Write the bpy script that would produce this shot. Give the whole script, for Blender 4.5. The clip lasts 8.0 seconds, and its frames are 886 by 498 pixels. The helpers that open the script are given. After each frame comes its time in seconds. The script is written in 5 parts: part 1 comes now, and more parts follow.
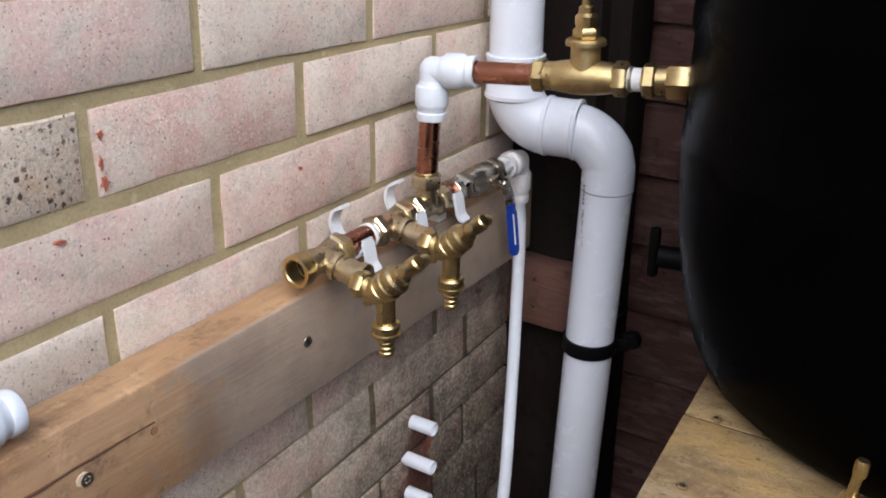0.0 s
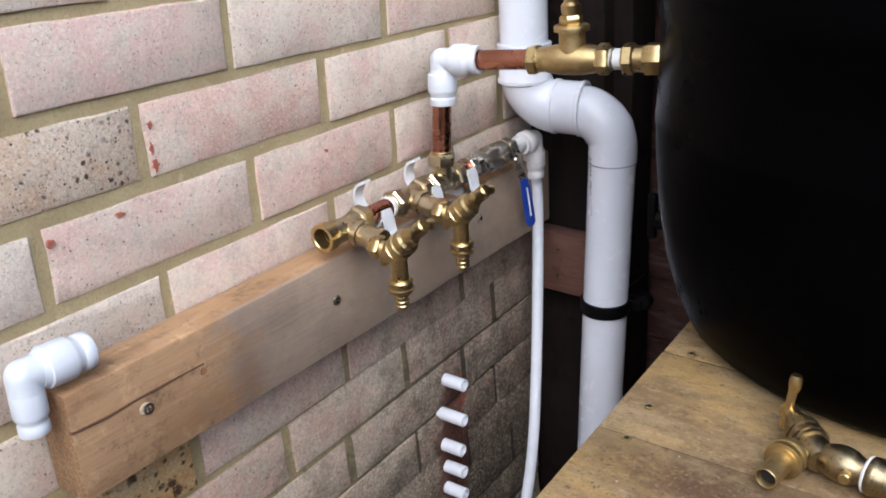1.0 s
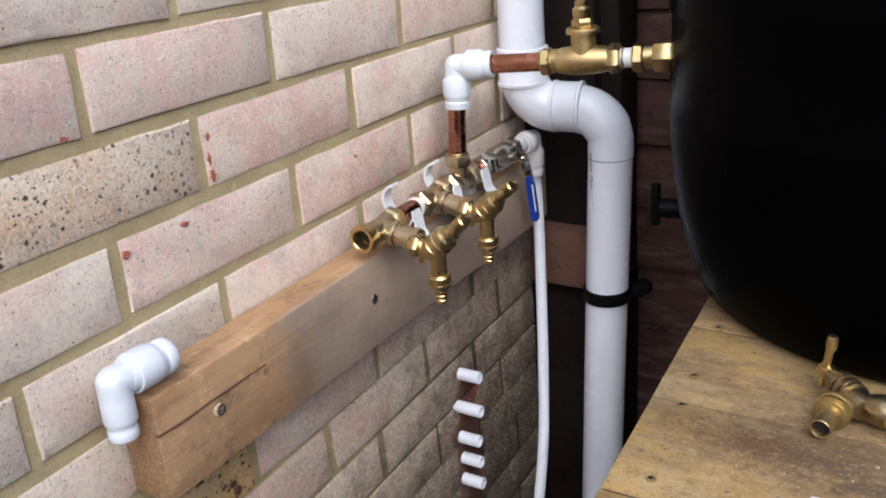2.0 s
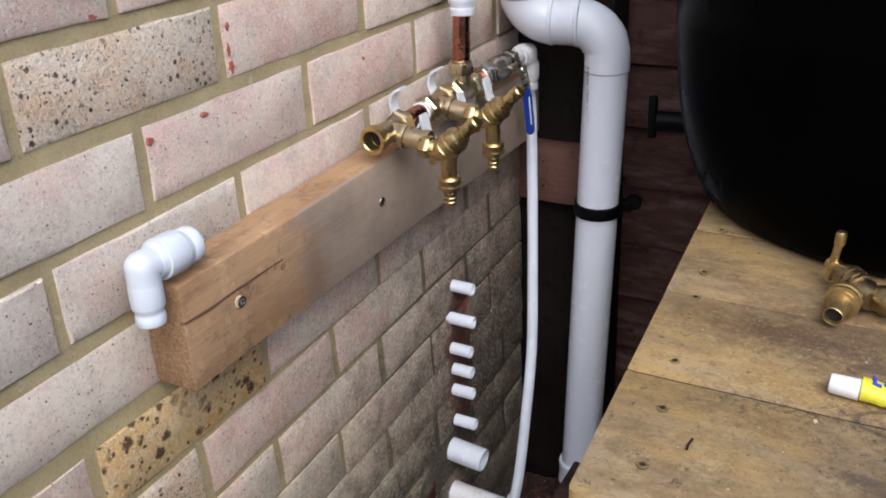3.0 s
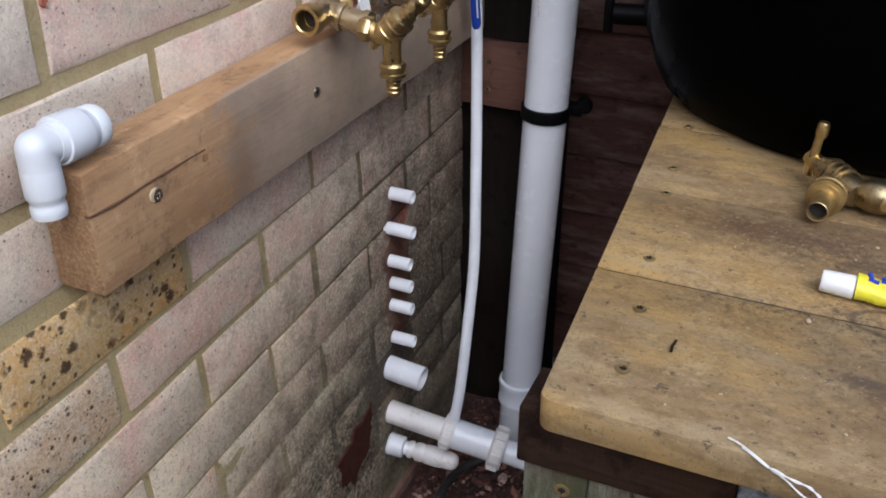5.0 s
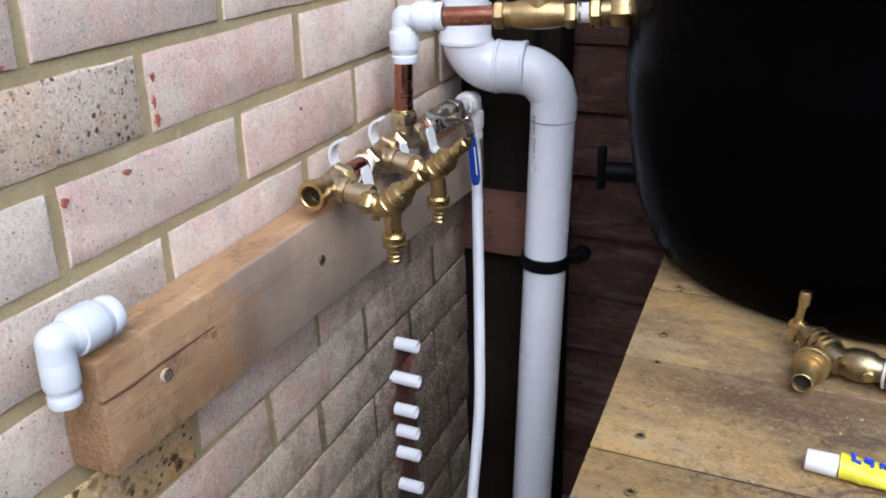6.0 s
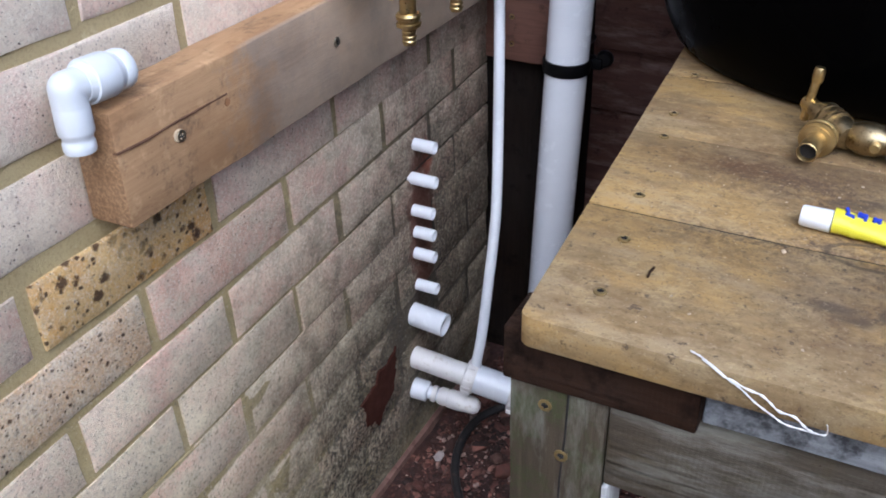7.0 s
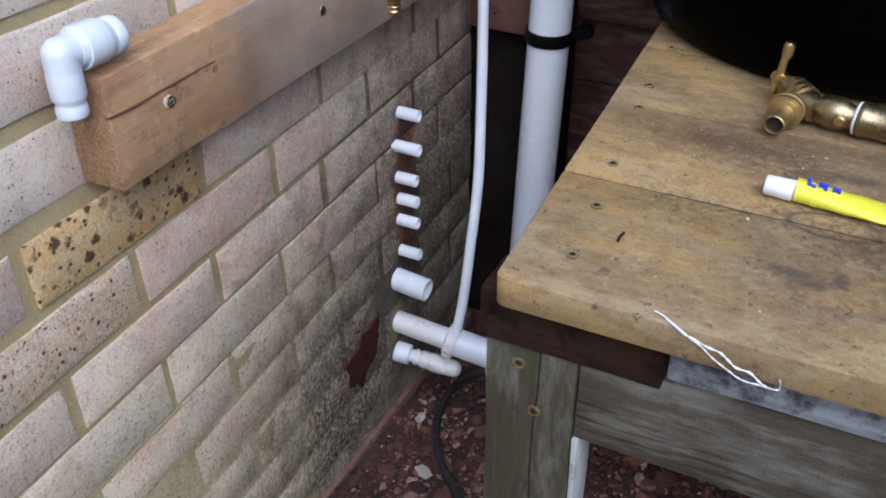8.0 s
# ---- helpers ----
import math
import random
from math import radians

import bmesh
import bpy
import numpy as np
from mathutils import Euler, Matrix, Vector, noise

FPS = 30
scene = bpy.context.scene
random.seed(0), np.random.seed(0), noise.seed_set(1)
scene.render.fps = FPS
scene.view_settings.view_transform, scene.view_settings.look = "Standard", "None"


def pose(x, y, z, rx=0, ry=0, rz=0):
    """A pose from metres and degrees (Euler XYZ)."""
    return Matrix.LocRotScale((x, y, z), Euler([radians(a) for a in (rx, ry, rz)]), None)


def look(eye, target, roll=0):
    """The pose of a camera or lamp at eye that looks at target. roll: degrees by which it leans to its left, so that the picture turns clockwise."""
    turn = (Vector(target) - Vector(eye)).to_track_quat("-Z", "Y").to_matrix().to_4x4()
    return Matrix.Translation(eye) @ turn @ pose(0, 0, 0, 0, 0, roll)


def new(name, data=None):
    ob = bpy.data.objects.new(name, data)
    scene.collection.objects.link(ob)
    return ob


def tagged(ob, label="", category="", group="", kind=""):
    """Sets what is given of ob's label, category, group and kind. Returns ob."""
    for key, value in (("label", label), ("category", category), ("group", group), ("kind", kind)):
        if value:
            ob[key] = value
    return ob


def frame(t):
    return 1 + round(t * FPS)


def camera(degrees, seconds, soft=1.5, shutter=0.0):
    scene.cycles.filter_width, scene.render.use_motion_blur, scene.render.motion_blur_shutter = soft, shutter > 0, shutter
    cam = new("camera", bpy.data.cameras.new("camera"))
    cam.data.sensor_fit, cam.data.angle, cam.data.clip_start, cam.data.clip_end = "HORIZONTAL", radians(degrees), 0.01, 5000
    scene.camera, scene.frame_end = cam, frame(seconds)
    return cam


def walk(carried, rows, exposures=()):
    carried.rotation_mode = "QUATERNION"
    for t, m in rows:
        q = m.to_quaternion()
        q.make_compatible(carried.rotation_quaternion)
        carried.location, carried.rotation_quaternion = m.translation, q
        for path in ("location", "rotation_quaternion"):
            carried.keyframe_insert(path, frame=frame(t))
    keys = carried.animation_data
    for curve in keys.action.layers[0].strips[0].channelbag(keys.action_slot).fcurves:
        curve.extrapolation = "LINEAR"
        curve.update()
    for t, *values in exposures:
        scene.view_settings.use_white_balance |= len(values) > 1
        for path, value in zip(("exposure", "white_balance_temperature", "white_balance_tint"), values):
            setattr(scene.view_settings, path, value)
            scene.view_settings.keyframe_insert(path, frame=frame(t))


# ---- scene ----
cam = camera(50.0, 8.0, soft=1.8)
PATH = [
    (0, (0.56, -0.304, 1.161), (-0.432, 1.258, 0.402), 0.4),
    (0.5, (0.648, -0.336, 1.18), (-0.427, 1.18, 0.442), -2.0),
    (1, (0.689, -0.369, 1.175), (-0.442, 1.097, 0.418), -3.5),
    (1.2, (0.698, -0.373, 1.178), (-0.447, 1.079, 0.417), -5.0),
    (2.3, (0.588, -0.504, 1.186), (-0.356, 1.09, 0.434), -4.2),
    (2.5, (0.576, -0.509, 1.18), (-0.34, 1.092, 0.407), -3.9),
    (3, (0.577, -0.531, 1.152), (-0.313, 1.041, 0.294), -2.9),
    (3.5, (0.581, -0.547, 1.105), (-0.281, 0.96, 0.111), -1.8),
    (4, (0.563, -0.539, 1.06), (-0.279, 0.923, -0.014), -1.5),
    (4.5, (0.544, -0.512, 1.048), (-0.22, 0.965, -0.065), -0.6),
    (5, (0.529, -0.48, 1.084), (-0.195, 1.098, 0.092), -0.4),
    (5.2, (0.527, -0.472, 1.111), (-0.215, 1.148, 0.204), -1.2),
    (6.3, (0.548, -0.487, 1.148), (-0.25, 1.171, 0.366), -2.1),
    (6.5, (0.549, -0.492, 1.134), (-0.28, 1.105, 0.26), -2.2),
    (7, (0.58, -0.509, 1.085), (-0.217, 0.994, 0.033), -1.6),
    (7.5, (0.591, -0.533, 1.068), (-0.191, 0.928, -0.053), -1.3),
    (8, (0.595, -0.531, 1.098), (-0.158, 0.954, -0.01), -0.5),
]
walk(cam, [(t, look(eye, target, roll)) for t, eye, target, roll in PATH],
     exposures=[(0.0, 0.70, 5540, 10), (0.5, 0.84, 5540, 10), (1.0, 0.87, 5480, 10), (2.5, 0.79, 5630, 10), (3.5, 0.70, 5440, 10), (4.0, 0.56, 5460, 10), (5.0, 0.58, 5520, 10),
                (6.3, 0.90, 5230, 10), (7.0, 0.88, 5190, 10), (7.5, 0.81, 5140, 10), (8.0, 0.73, 5090, 10)])

# ---------------------------------------------------------------- light
world = bpy.data.worlds.new("overcast_sky")
scene.world = world
world.use_nodes = True
wn = world.node_tree
sky = wn.nodes.new("ShaderNodeTexSky")
sky.sky_type = "NISHITA"
sky.sun_disc = False
sky.sun_elevation = radians(46)
sky.sun_rotation = radians(143)
sky.dust_density = 4.0
sky.air_density = 1.0
wn.links.new(sky.outputs[0], wn.nodes["Background"].inputs[0])
wn.nodes["Background"].inputs[1].default_value = 0.15

sun_data = bpy.data.lights.new("sun", "SUN")
sun_data.energy = 1.1
sun_data.angle = radians(65)
sun_data.color = (1.0, 0.98, 0.96)
sun = new("sun", sun_data)
sun.matrix_world = look((1.6, -2.1, 2.5), (0.0, 0.0, 0.0))


# ---------------------------------------------------------------- materials
def mat(name):
    m = bpy.data.materials.new(name)
    m.use_nodes = True
    return m, m.node_tree, m.node_tree.nodes["Principled BSDF"]


def node(nt, kind, **values):
    n = nt.nodes.new(kind)
    for key, value in values.items():
        n.inputs[key].default_value = value
    return n


def ramp(nt, source, stops):
    r = nt.nodes.new("ShaderNodeValToRGB")
    e = r.color_ramp.elements
    while len(e) < len(stops):
        e.new(0.5)
    for item, (at, c) in zip(e, stops):
        item.position = at
        item.color = (c, c, c, 1) if isinstance(c, (int, float)) else (*c, 1)
    nt.links.new(source, r.inputs[0])
    return r.outputs[0]


def mix(nt, fac, a, b, blend="MIX"):
    m = nt.nodes.new("ShaderNodeMix")
    m.data_type = "RGBA"
    m.blend_type = blend
    for socket, value in ((m.inputs[0], fac), (m.inputs[6], a), (m.inputs[7], b)):
        if isinstance(value, (int, float)):
            socket.default_value = value
        elif isinstance(value, tuple):
            socket.default_value = (*value, 1)
        else:
            nt.links.new(value, socket)
    return m.outputs[2]


def math_node(nt, op, a, b=0.0):
    m = nt.nodes.new("ShaderNodeMath")
    m.operation = op
    for socket, value in zip(m.inputs, (a, b)):
        if isinstance(value, (int, float)):
            socket.default_value = value
        else:
            nt.links.new(value, socket)
    return m.outputs[0]


def noise_tex(nt, vector, scale, detail=4.0, rough=0.55):
    n = node(nt, "ShaderNodeTexNoise", Scale=scale, Detail=detail, Roughness=rough)
    nt.links.new(vector, n.inputs["Vector"])
    return n.outputs["Fac"]


def stretched(nt, vector, sx, sy, sz):
    m = nt.nodes.new("ShaderNodeMapping")
    m.inputs["Scale"].default_value = (sx, sy, sz)
    nt.links.new(vector, m.inputs["Vector"])
    return m.outputs[0]


def position(nt):
    return nt.nodes.new("ShaderNodeNewGeometry").outputs["Position"]


def shifted(nt, vector, amount=7.0):
    """The vector moved by the object's own random number, so that no two pieces carry the same grain."""
    info = nt.nodes.new("ShaderNodeObjectInfo")
    s = nt.nodes.new("ShaderNodeVectorMath")
    s.operation = "SCALE"
    s.inputs[0].default_value = (1.0, 0.6, 0.8)
    nt.links.new(math_node(nt, "MULTIPLY", info.outputs["Random"], amount), s.inputs["Scale"])
    a = nt.nodes.new("ShaderNodeVectorMath")
    a.operation = "ADD"
    nt.links.new(vector, a.inputs[0])
    nt.links.new(s.outputs[0], a.inputs[1])
    return a.outputs[0], info.outputs["Random"]


def relief(nt, bsdf, height, strength, distance):
    b = node(nt, "ShaderNodeBump", Strength=strength, Distance=distance)
    nt.links.new(height, b.inputs["Height"])
    nt.links.new(b.outputs[0], bsdf.inputs["Normal"])


def spot(nt, pos, centre, size, soft=0.5, uneven=1.6):
    """1 inside an uneven oval about a place on the wall, falling to 0 at its edge."""
    s = nt.nodes.new("ShaderNodeVectorMath")
    s.operation = "SUBTRACT"
    nt.links.new(pos, s.inputs[0])
    s.inputs[1].default_value = centre
    d = nt.nodes.new("ShaderNodeVectorMath")
    d.operation = "DIVIDE"
    nt.links.new(s.outputs[0], d.inputs[0])
    d.inputs[1].default_value = size
    ln = nt.nodes.new("ShaderNodeVectorMath")
    ln.operation = "LENGTH"
    nt.links.new(d.outputs[0], ln.inputs[0])
    wob = math_node(nt, "MULTIPLY", math_node(nt, "SUBTRACT", noise_tex(nt, pos, 22, 5, 0.65), 0.5), uneven)
    v = math_node(nt, "ADD", ln.outputs["Value"], wob)
    return ramp(nt, v, [(1.0 - soft, 1.0), (1.0, 0.0)])


def stains_and_shade(nt, pos, colour):
    """Algae, soot-dark mould, red drilling dust and painted corner shade that lie over bricks and joints alike."""
    z = nt.nodes.new("ShaderNodeSeparateXYZ")
    nt.links.new(pos, z.inputs[0])
    green = math_node(nt, "MULTIPLY", ramp(nt, z.outputs["Z"], [(0.2, 1.0), (0.78, 0.0)]), ramp(nt, noise_tex(nt, pos, 7, 6, 0.65), [(0.3, 0.45), (0.6, 1.0)]))
    colour = mix(nt, green, colour, (0.96, 0.955, 0.76), "MULTIPLY")
    lime = mix(nt, ramp(nt, noise_tex(nt, pos, 240, 5, 0.75), [(0.38, 0.0), (0.6, 1.0)]), (0.47, 0.405, 0.29), (0.78, 0.70, 0.54))
    lime = mix(nt, ramp(nt, noise_tex(nt, pos, 12, 5, 0.65), [(0.42, 0.0), (0.6, 0.7)]), lime, (0.56, 0.51, 0.34))
    cover = math_node(nt, "MULTIPLY", ramp(nt, z.outputs["Z"], [(0.15, 0.75), (0.5, 0.0)]), ramp(nt, noise_tex(nt, pos, 16, 6, 0.7), [(0.38, 0.15), (0.58, 1.0)]))
    colour = mix(nt, cover, colour, lime)
    grit = ramp(nt, noise_tex(nt, pos, 130, 8, 0.8), [(0.46, 0.12), (0.53, 1.0)])
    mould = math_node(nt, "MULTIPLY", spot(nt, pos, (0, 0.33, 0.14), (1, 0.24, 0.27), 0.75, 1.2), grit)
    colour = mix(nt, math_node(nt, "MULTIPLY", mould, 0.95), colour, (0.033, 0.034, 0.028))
    # mould towards the corner, with the corner's shade painted into its dark colour
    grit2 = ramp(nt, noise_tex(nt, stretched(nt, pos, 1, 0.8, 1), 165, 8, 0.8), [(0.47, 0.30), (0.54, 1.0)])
    mould_and_shade = math_node(nt, "MULTIPLY", spot(nt, pos, (0, 0.62, 0.32), (1, 0.25, 0.46), 0.85, 1.0), grit2)
    colour = mix(nt, math_node(nt, "MULTIPLY", mould_and_shade, 0.88), colour, (0.038, 0.028, 0.023))
    # broad grime that also paints the dimmer light near the corner
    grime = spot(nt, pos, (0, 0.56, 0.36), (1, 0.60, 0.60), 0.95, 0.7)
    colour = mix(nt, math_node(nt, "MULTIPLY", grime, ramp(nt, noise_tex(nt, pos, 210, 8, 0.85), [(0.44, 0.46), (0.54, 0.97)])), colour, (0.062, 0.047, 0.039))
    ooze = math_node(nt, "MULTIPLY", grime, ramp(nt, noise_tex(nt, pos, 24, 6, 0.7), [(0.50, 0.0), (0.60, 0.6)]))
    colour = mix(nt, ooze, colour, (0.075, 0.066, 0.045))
    low = ramp(nt, z.outputs["Z"], [(0.3, 1.0), (0.7, 0.0)])
    colour = mix(nt, math_node(nt, "MULTIPLY", low, ramp(nt, noise_tex(nt, pos, 170, 6, 0.75), [(0.37, 0.85), (0.46, 0.0)])), colour, (0.16, 0.13, 0.085))
    colour = mix(nt, math_node(nt, "MULTIPLY", low, ramp(nt, noise_tex(nt, stretched(nt, pos, 1, 1.1, 1.2), 200, 5, 0.75), [(0.60, 0.0), (0.66, 0.7)])), colour, (0.80, 0.76, 0.64))
    dust = spot(nt, pos, (0, 0.520, 0.40), (1, 0.040, 0.17), 0.4)
    dust2 = spot(nt, pos, (0, 0.545, 0.49), (1, 0.020, 0.035), 0.4)
    colour = mix(nt, math_node(nt, "MULTIPLY", dust2, 0.85), colour, (0.22, 0.065, 0.035))
    colour = mix(nt, math_node(nt, "MULTIPLY", dust, 0.8), colour, (0.11, 0.038, 0.025))
    return colour


def brick_material(name, body, warm, blush, pits, blot_share=0.0, sand=0.0):
    """Sand-faced brick: drifts of cream, pink and grey over each brick, pale grit, dark pits, red chips and, on some, burnt blots."""
    m, nt, b = mat(name)
    pos = position(nt)
    own, rnd = shifted(nt, pos)
    base = mix(nt, ramp(nt, rnd, [(0.1, 0.0), (0.9, 1.0)]), body, warm)
    base = mix(nt, ramp(nt, noise_tex(nt, own, 13, 5, 0.62), [(0.45, 0.0), (0.60, 1.0)]), base, blush)
    base = mix(nt, ramp(nt, noise_tex(nt, stretched(nt, own, 1, 1.3, 1.6), 19, 6, 0.68), [(0.38, 0.75 if blot_share < 0.5 else 0.25), (0.52, 0.0)]), base, (0.72, 0.635, 0.50))
    base = mix(nt, ramp(nt, noise_tex(nt, own, 42, 6, 0.7), [(0.36, 0.42 if blot_share < 0.5 else 0.15), (0.50, 0.0)]), base, (0.52, 0.43, 0.35))
    base = mix(nt, ramp(nt, noise_tex(nt, own, 260, 5, 0.75), [(0.36, 0.40), (0.48, 0.0)]), base, (0.36, 0.26, 0.20))
    base = mix(nt, ramp(nt, noise_tex(nt, own, 340, 4, 0.7), [(0.53, 0.0), (0.64, 0.6)]), base, (0.86, 0.80, 0.68))
    if sand:
        base = mix(nt, ramp(nt, noise_tex(nt, own, 290, 4, 0.75), [(0.46, 0.0), (0.60, sand)]), base, (0.62, 0.36, 0.11))
        base = mix(nt, ramp(nt, noise_tex(nt, own, 170, 4, 0.75), [(0.38, 0.35 if blot_share < 0.5 else 0.15), (0.48, 0.0)]), base, (0.30, 0.23, 0.19))
        base = mix(nt, ramp(nt, noise_tex(nt, own, 240, 4, 0.75), [(0.56, 0.0), (0.64, 0.8 if blot_share < 0.5 else 0.35)]), base, (0.80, 0.70, 0.50))
    dots = 0.0
    for scale, share in ((235, pits), (400, pits * 1.2)):
        vor = node(nt, "ShaderNodeTexVoronoi", Scale=scale)
        nt.links.new(own, vor.inputs["Vector"])
        picked = ramp(nt, vor.outputs["Color"], [(share * 0.6, 1.0), (share + 0.06, 0.0)])
        ragged = math_node(nt, "ADD", vor.outputs["Distance"], math_node(nt, "MULTIPLY", noise_tex(nt, own, scale * 2.4, 3), 0.8))
        one = math_node(nt, "MULTIPLY", ramp(nt, ragged, [(0.50, 1.0), (0.66, 0.0)]), picked)
        base = mix(nt, one, base, (0.12, 0.08, 0.065))
        dots = math_node(nt, "MAXIMUM", one, dots)
    if blot_share:
        where = ramp(nt, noise_tex(nt, own, 12, 3, 0.6), [(0.30, 0.0), (0.44, 1.0)])
        for scale, lo in (((56, 0.58), (105, 0.52)) if blot_share > 0.5 else ((125, 0.54), (220, 0.50))):
            v2 = node(nt, "ShaderNodeTexVoronoi", Scale=scale)
            nt.links.new(own, v2.inputs["Vector"])
            chosen = ramp(nt, v2.outputs["Color"], [(blot_share * 0.8, 1.0), (blot_share * 0.8 + 0.03, 0.0)])
            edge = math_node(nt, "ADD", v2.outputs["Distance"], math_node(nt, "MULTIPLY", noise_tex(nt, own, scale * 2.2, 5, 0.7), 0.9))
            blots = math_node(nt, "MULTIPLY", math_node(nt, "MULTIPLY", ramp(nt, edge, [(lo + 0.1, 0.9), (lo + 0.24, 0.0)]), chosen), where)
            base = mix(nt, blots, base, mix(nt, v2.outputs["Distance"], (0.035, 0.022, 0.016), (0.16, 0.06, 0.025)))
            dots = math_node(nt, "MAXIMUM", blots, dots)
    chips = ramp(nt, noise_tex(nt, own, 38, 6, 0.72), [(0.69, 0.0), (0.73, 1.0)])
    base = mix(nt, math_node(nt, "MULTIPLY", chips, 0.6), base, (0.50, 0.22, 0.15))
    base = stains_and_shade(nt, pos, base)
    nt.links.new(base, b.inputs["Base Color"])
    b.inputs["Roughness"].default_value = 0.92
    b.inputs["Specular IOR Level"].default_value = 0.2
    h = math_node(nt, "ADD", math_node(nt, "MULTIPLY", noise_tex(nt, own, 250, 6, 0.78), 1.5), math_node(nt, "MULTIPLY", noise_tex(nt, own, 60, 6, 0.72), 1.2))
    h = math_node(nt, "SUBTRACT", h, math_node(nt, "MULTIPLY", dots, 0.9))
    relief(nt, b, h, 0.75, 0.0022)
    return m


PINK_BUFF = brick_material("pink_buff_brick", (0.82, 0.69, 0.56), (0.79, 0.62, 0.50), (0.75, 0.52, 0.43), 0.22)
ROSY = brick_material("rosy_pink_brick", (0.78, 0.58, 0.47), (0.74, 0.53, 0.43), (0.66, 0.42, 0.33), 0.24)
PALE_BUFF = brick_material("pale_buff_brick", (0.80, 0.70, 0.56), (0.78, 0.67, 0.54), (0.74, 0.565, 0.46), 0.26)
YELLOW = brick_material("speckled_yellow_brick", (0.77, 0.55, 0.24), (0.75, 0.54, 0.26), (0.72, 0.40, 0.11), 0.22, 0.95, 0.5)
GRITTY = brick_material("gritty_cream_brick", (0.77, 0.66, 0.52), (0.75, 0.63, 0.49), (0.70, 0.50, 0.33), 0.36, 0.36, 0.26)

m, nt, b = mat("sandy_mortar")
MORTAR = m
pos = position(nt)
c = mix(nt, ramp(nt, noise_tex(nt, pos, 18, 5), [(0.3, 0.0), (0.7, 1.0)]), (0.47, 0.385, 0.205), (0.36, 0.285, 0.145))
c = mix(nt, ramp(nt, noise_tex(nt, pos, 320, 4), [(0.36, 0.35), (0.5, 0.0)]), c, (0.24, 0.18, 0.09))
c = mix(nt, ramp(nt, noise_tex(nt, pos, 60, 6, 0.7), [(0.60, 0.0), (0.70, 0.6)]), c, (0.58, 0.50, 0.32))
c = stains_and_shade(nt, pos, c)
# corner joints: gathered dirt and the shadow of the recess, both as dark colour
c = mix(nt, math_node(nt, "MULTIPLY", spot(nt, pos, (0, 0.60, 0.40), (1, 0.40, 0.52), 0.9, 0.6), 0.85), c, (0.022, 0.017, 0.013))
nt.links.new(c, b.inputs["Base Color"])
b.inputs["Roughness"].default_value = 0.95
relief(nt, b, noise_tex(nt, pos, 300, 5, 0.7), 0.8, 0.002)


def plain(name, colour, rough, metal=0.0, vary=0.12, scale=30.0, bump=0.0, bump_scale=200.0, dirt=None, dirt_share=0.6, spec=0.5):
    """A painted, plastic or metal surface with a mild drift of tone, dirt in blotches and fine relief."""
    m, nt, b = mat(name)
    co = nt.nodes.new("ShaderNodeTexCoord").outputs["Object"]
    own, rnd = shifted(nt, co, 3.0)
    n = noise_tex(nt, own, scale, 5, 0.6)
    c = mix(nt, ramp(nt, n, [(0.3, 0.0), (0.7, 1.0)]), tuple(v * (1 - vary) for v in colour), tuple(min(1, v * (1 + vary)) for v in colour))
    if dirt:
        d = ramp(nt, noise_tex(nt, own, scale * 2.3, 6, 0.68), [(dirt_share, 0.0), (min(1.0, dirt_share + 0.12), 0.7)])
        c = mix(nt, d, c, dirt)
    nt.links.new(c, b.inputs["Base Color"])
    b.inputs["Metallic"].default_value = metal
    b.inputs["Specular IOR Level"].default_value = spec
    r = ramp(nt, noise_tex(nt, own, scale * 1.7, 4), [(0.3, max(0.02, rough - 0.07)), (0.7, min(1.0, rough + 0.1))])
    nt.links.new(r, b.inputs["Roughness"])
    if bump:
        relief(nt, b, noise_tex(nt, own, bump_scale, 4), bump, 0.0008)
    return m


WHITE_PIPE = plain("white_pvc", (0.74, 0.765, 0.81), 0.20, vary=0.02, dirt=(0.60, 0.60, 0.60), dirt_share=0.68)
WHITE_FITTING = plain("white_push_fit_plastic", (0.62, 0.65, 0.68), 0.32, vary=0.03, dirt=(0.6, 0.57, 0.52), dirt_share=0.66)
CREAM_FITTING = plain("aged_white_plastic", (0.72, 0.70, 0.68), 0.40, vary=0.06, dirt=(0.42, 0.36, 0.28), dirt_share=0.58)
CLIP_PLASTIC = plain("white_clip_plastic", (0.60, 0.61, 0.61), 0.42, vary=0.03)
BRASS = plain("yellow_brass", (0.55, 0.425, 0.20), 0.32, 1.0, 0.16, 90, 0.05, 420, (0.24, 0.14, 0.05), 0.58)
CAST_BRASS = plain("rough_cast_brass", (0.54, 0.41, 0.19), 0.42, 1.0, 0.16, 80, 0.3, 700, (0.24, 0.15, 0.06), 0.58)
PALE_BRASS = plain("nickel_pale_brass", (0.58, 0.49, 0.32), 0.31, 1.0, 0.16, 90, 0.05, 420, (0.30, 0.20, 0.09), 0.60)
TARNISHED = plain("tarnished_brass", (0.34, 0.27, 0.15), 0.36, 1.0, 0.25, 110, 0.12, 420, (0.10, 0.07, 0.035), 0.52)
CHROME = plain("dull_chrome", (0.50, 0.46, 0.38), 0.26, 1.0, 0.06, 40, 0.05)
STEEL = plain("zinc_steel", (0.50, 0.46, 0.36), 0.35, 1.0, 0.2, 90, 0.2, 600, (0.16, 0.11, 0.06), 0.58)
COPPER = plain("copper", (0.44, 0.20, 0.135), 0.24, 1.0, 0.14, 30, 0.06, 300, (0.22, 0.085, 0.055), 0.62)
# near-black that stands in for the shade inside holes and seams
DARK_HOLE = plain("dark_recess", (0.012, 0.01, 0.009), 0.9, vary=0.2)
BLUE = plain("blue_vinyl_sleeve", (0.012, 0.045, 0.30), 0.38, vary=0.1)
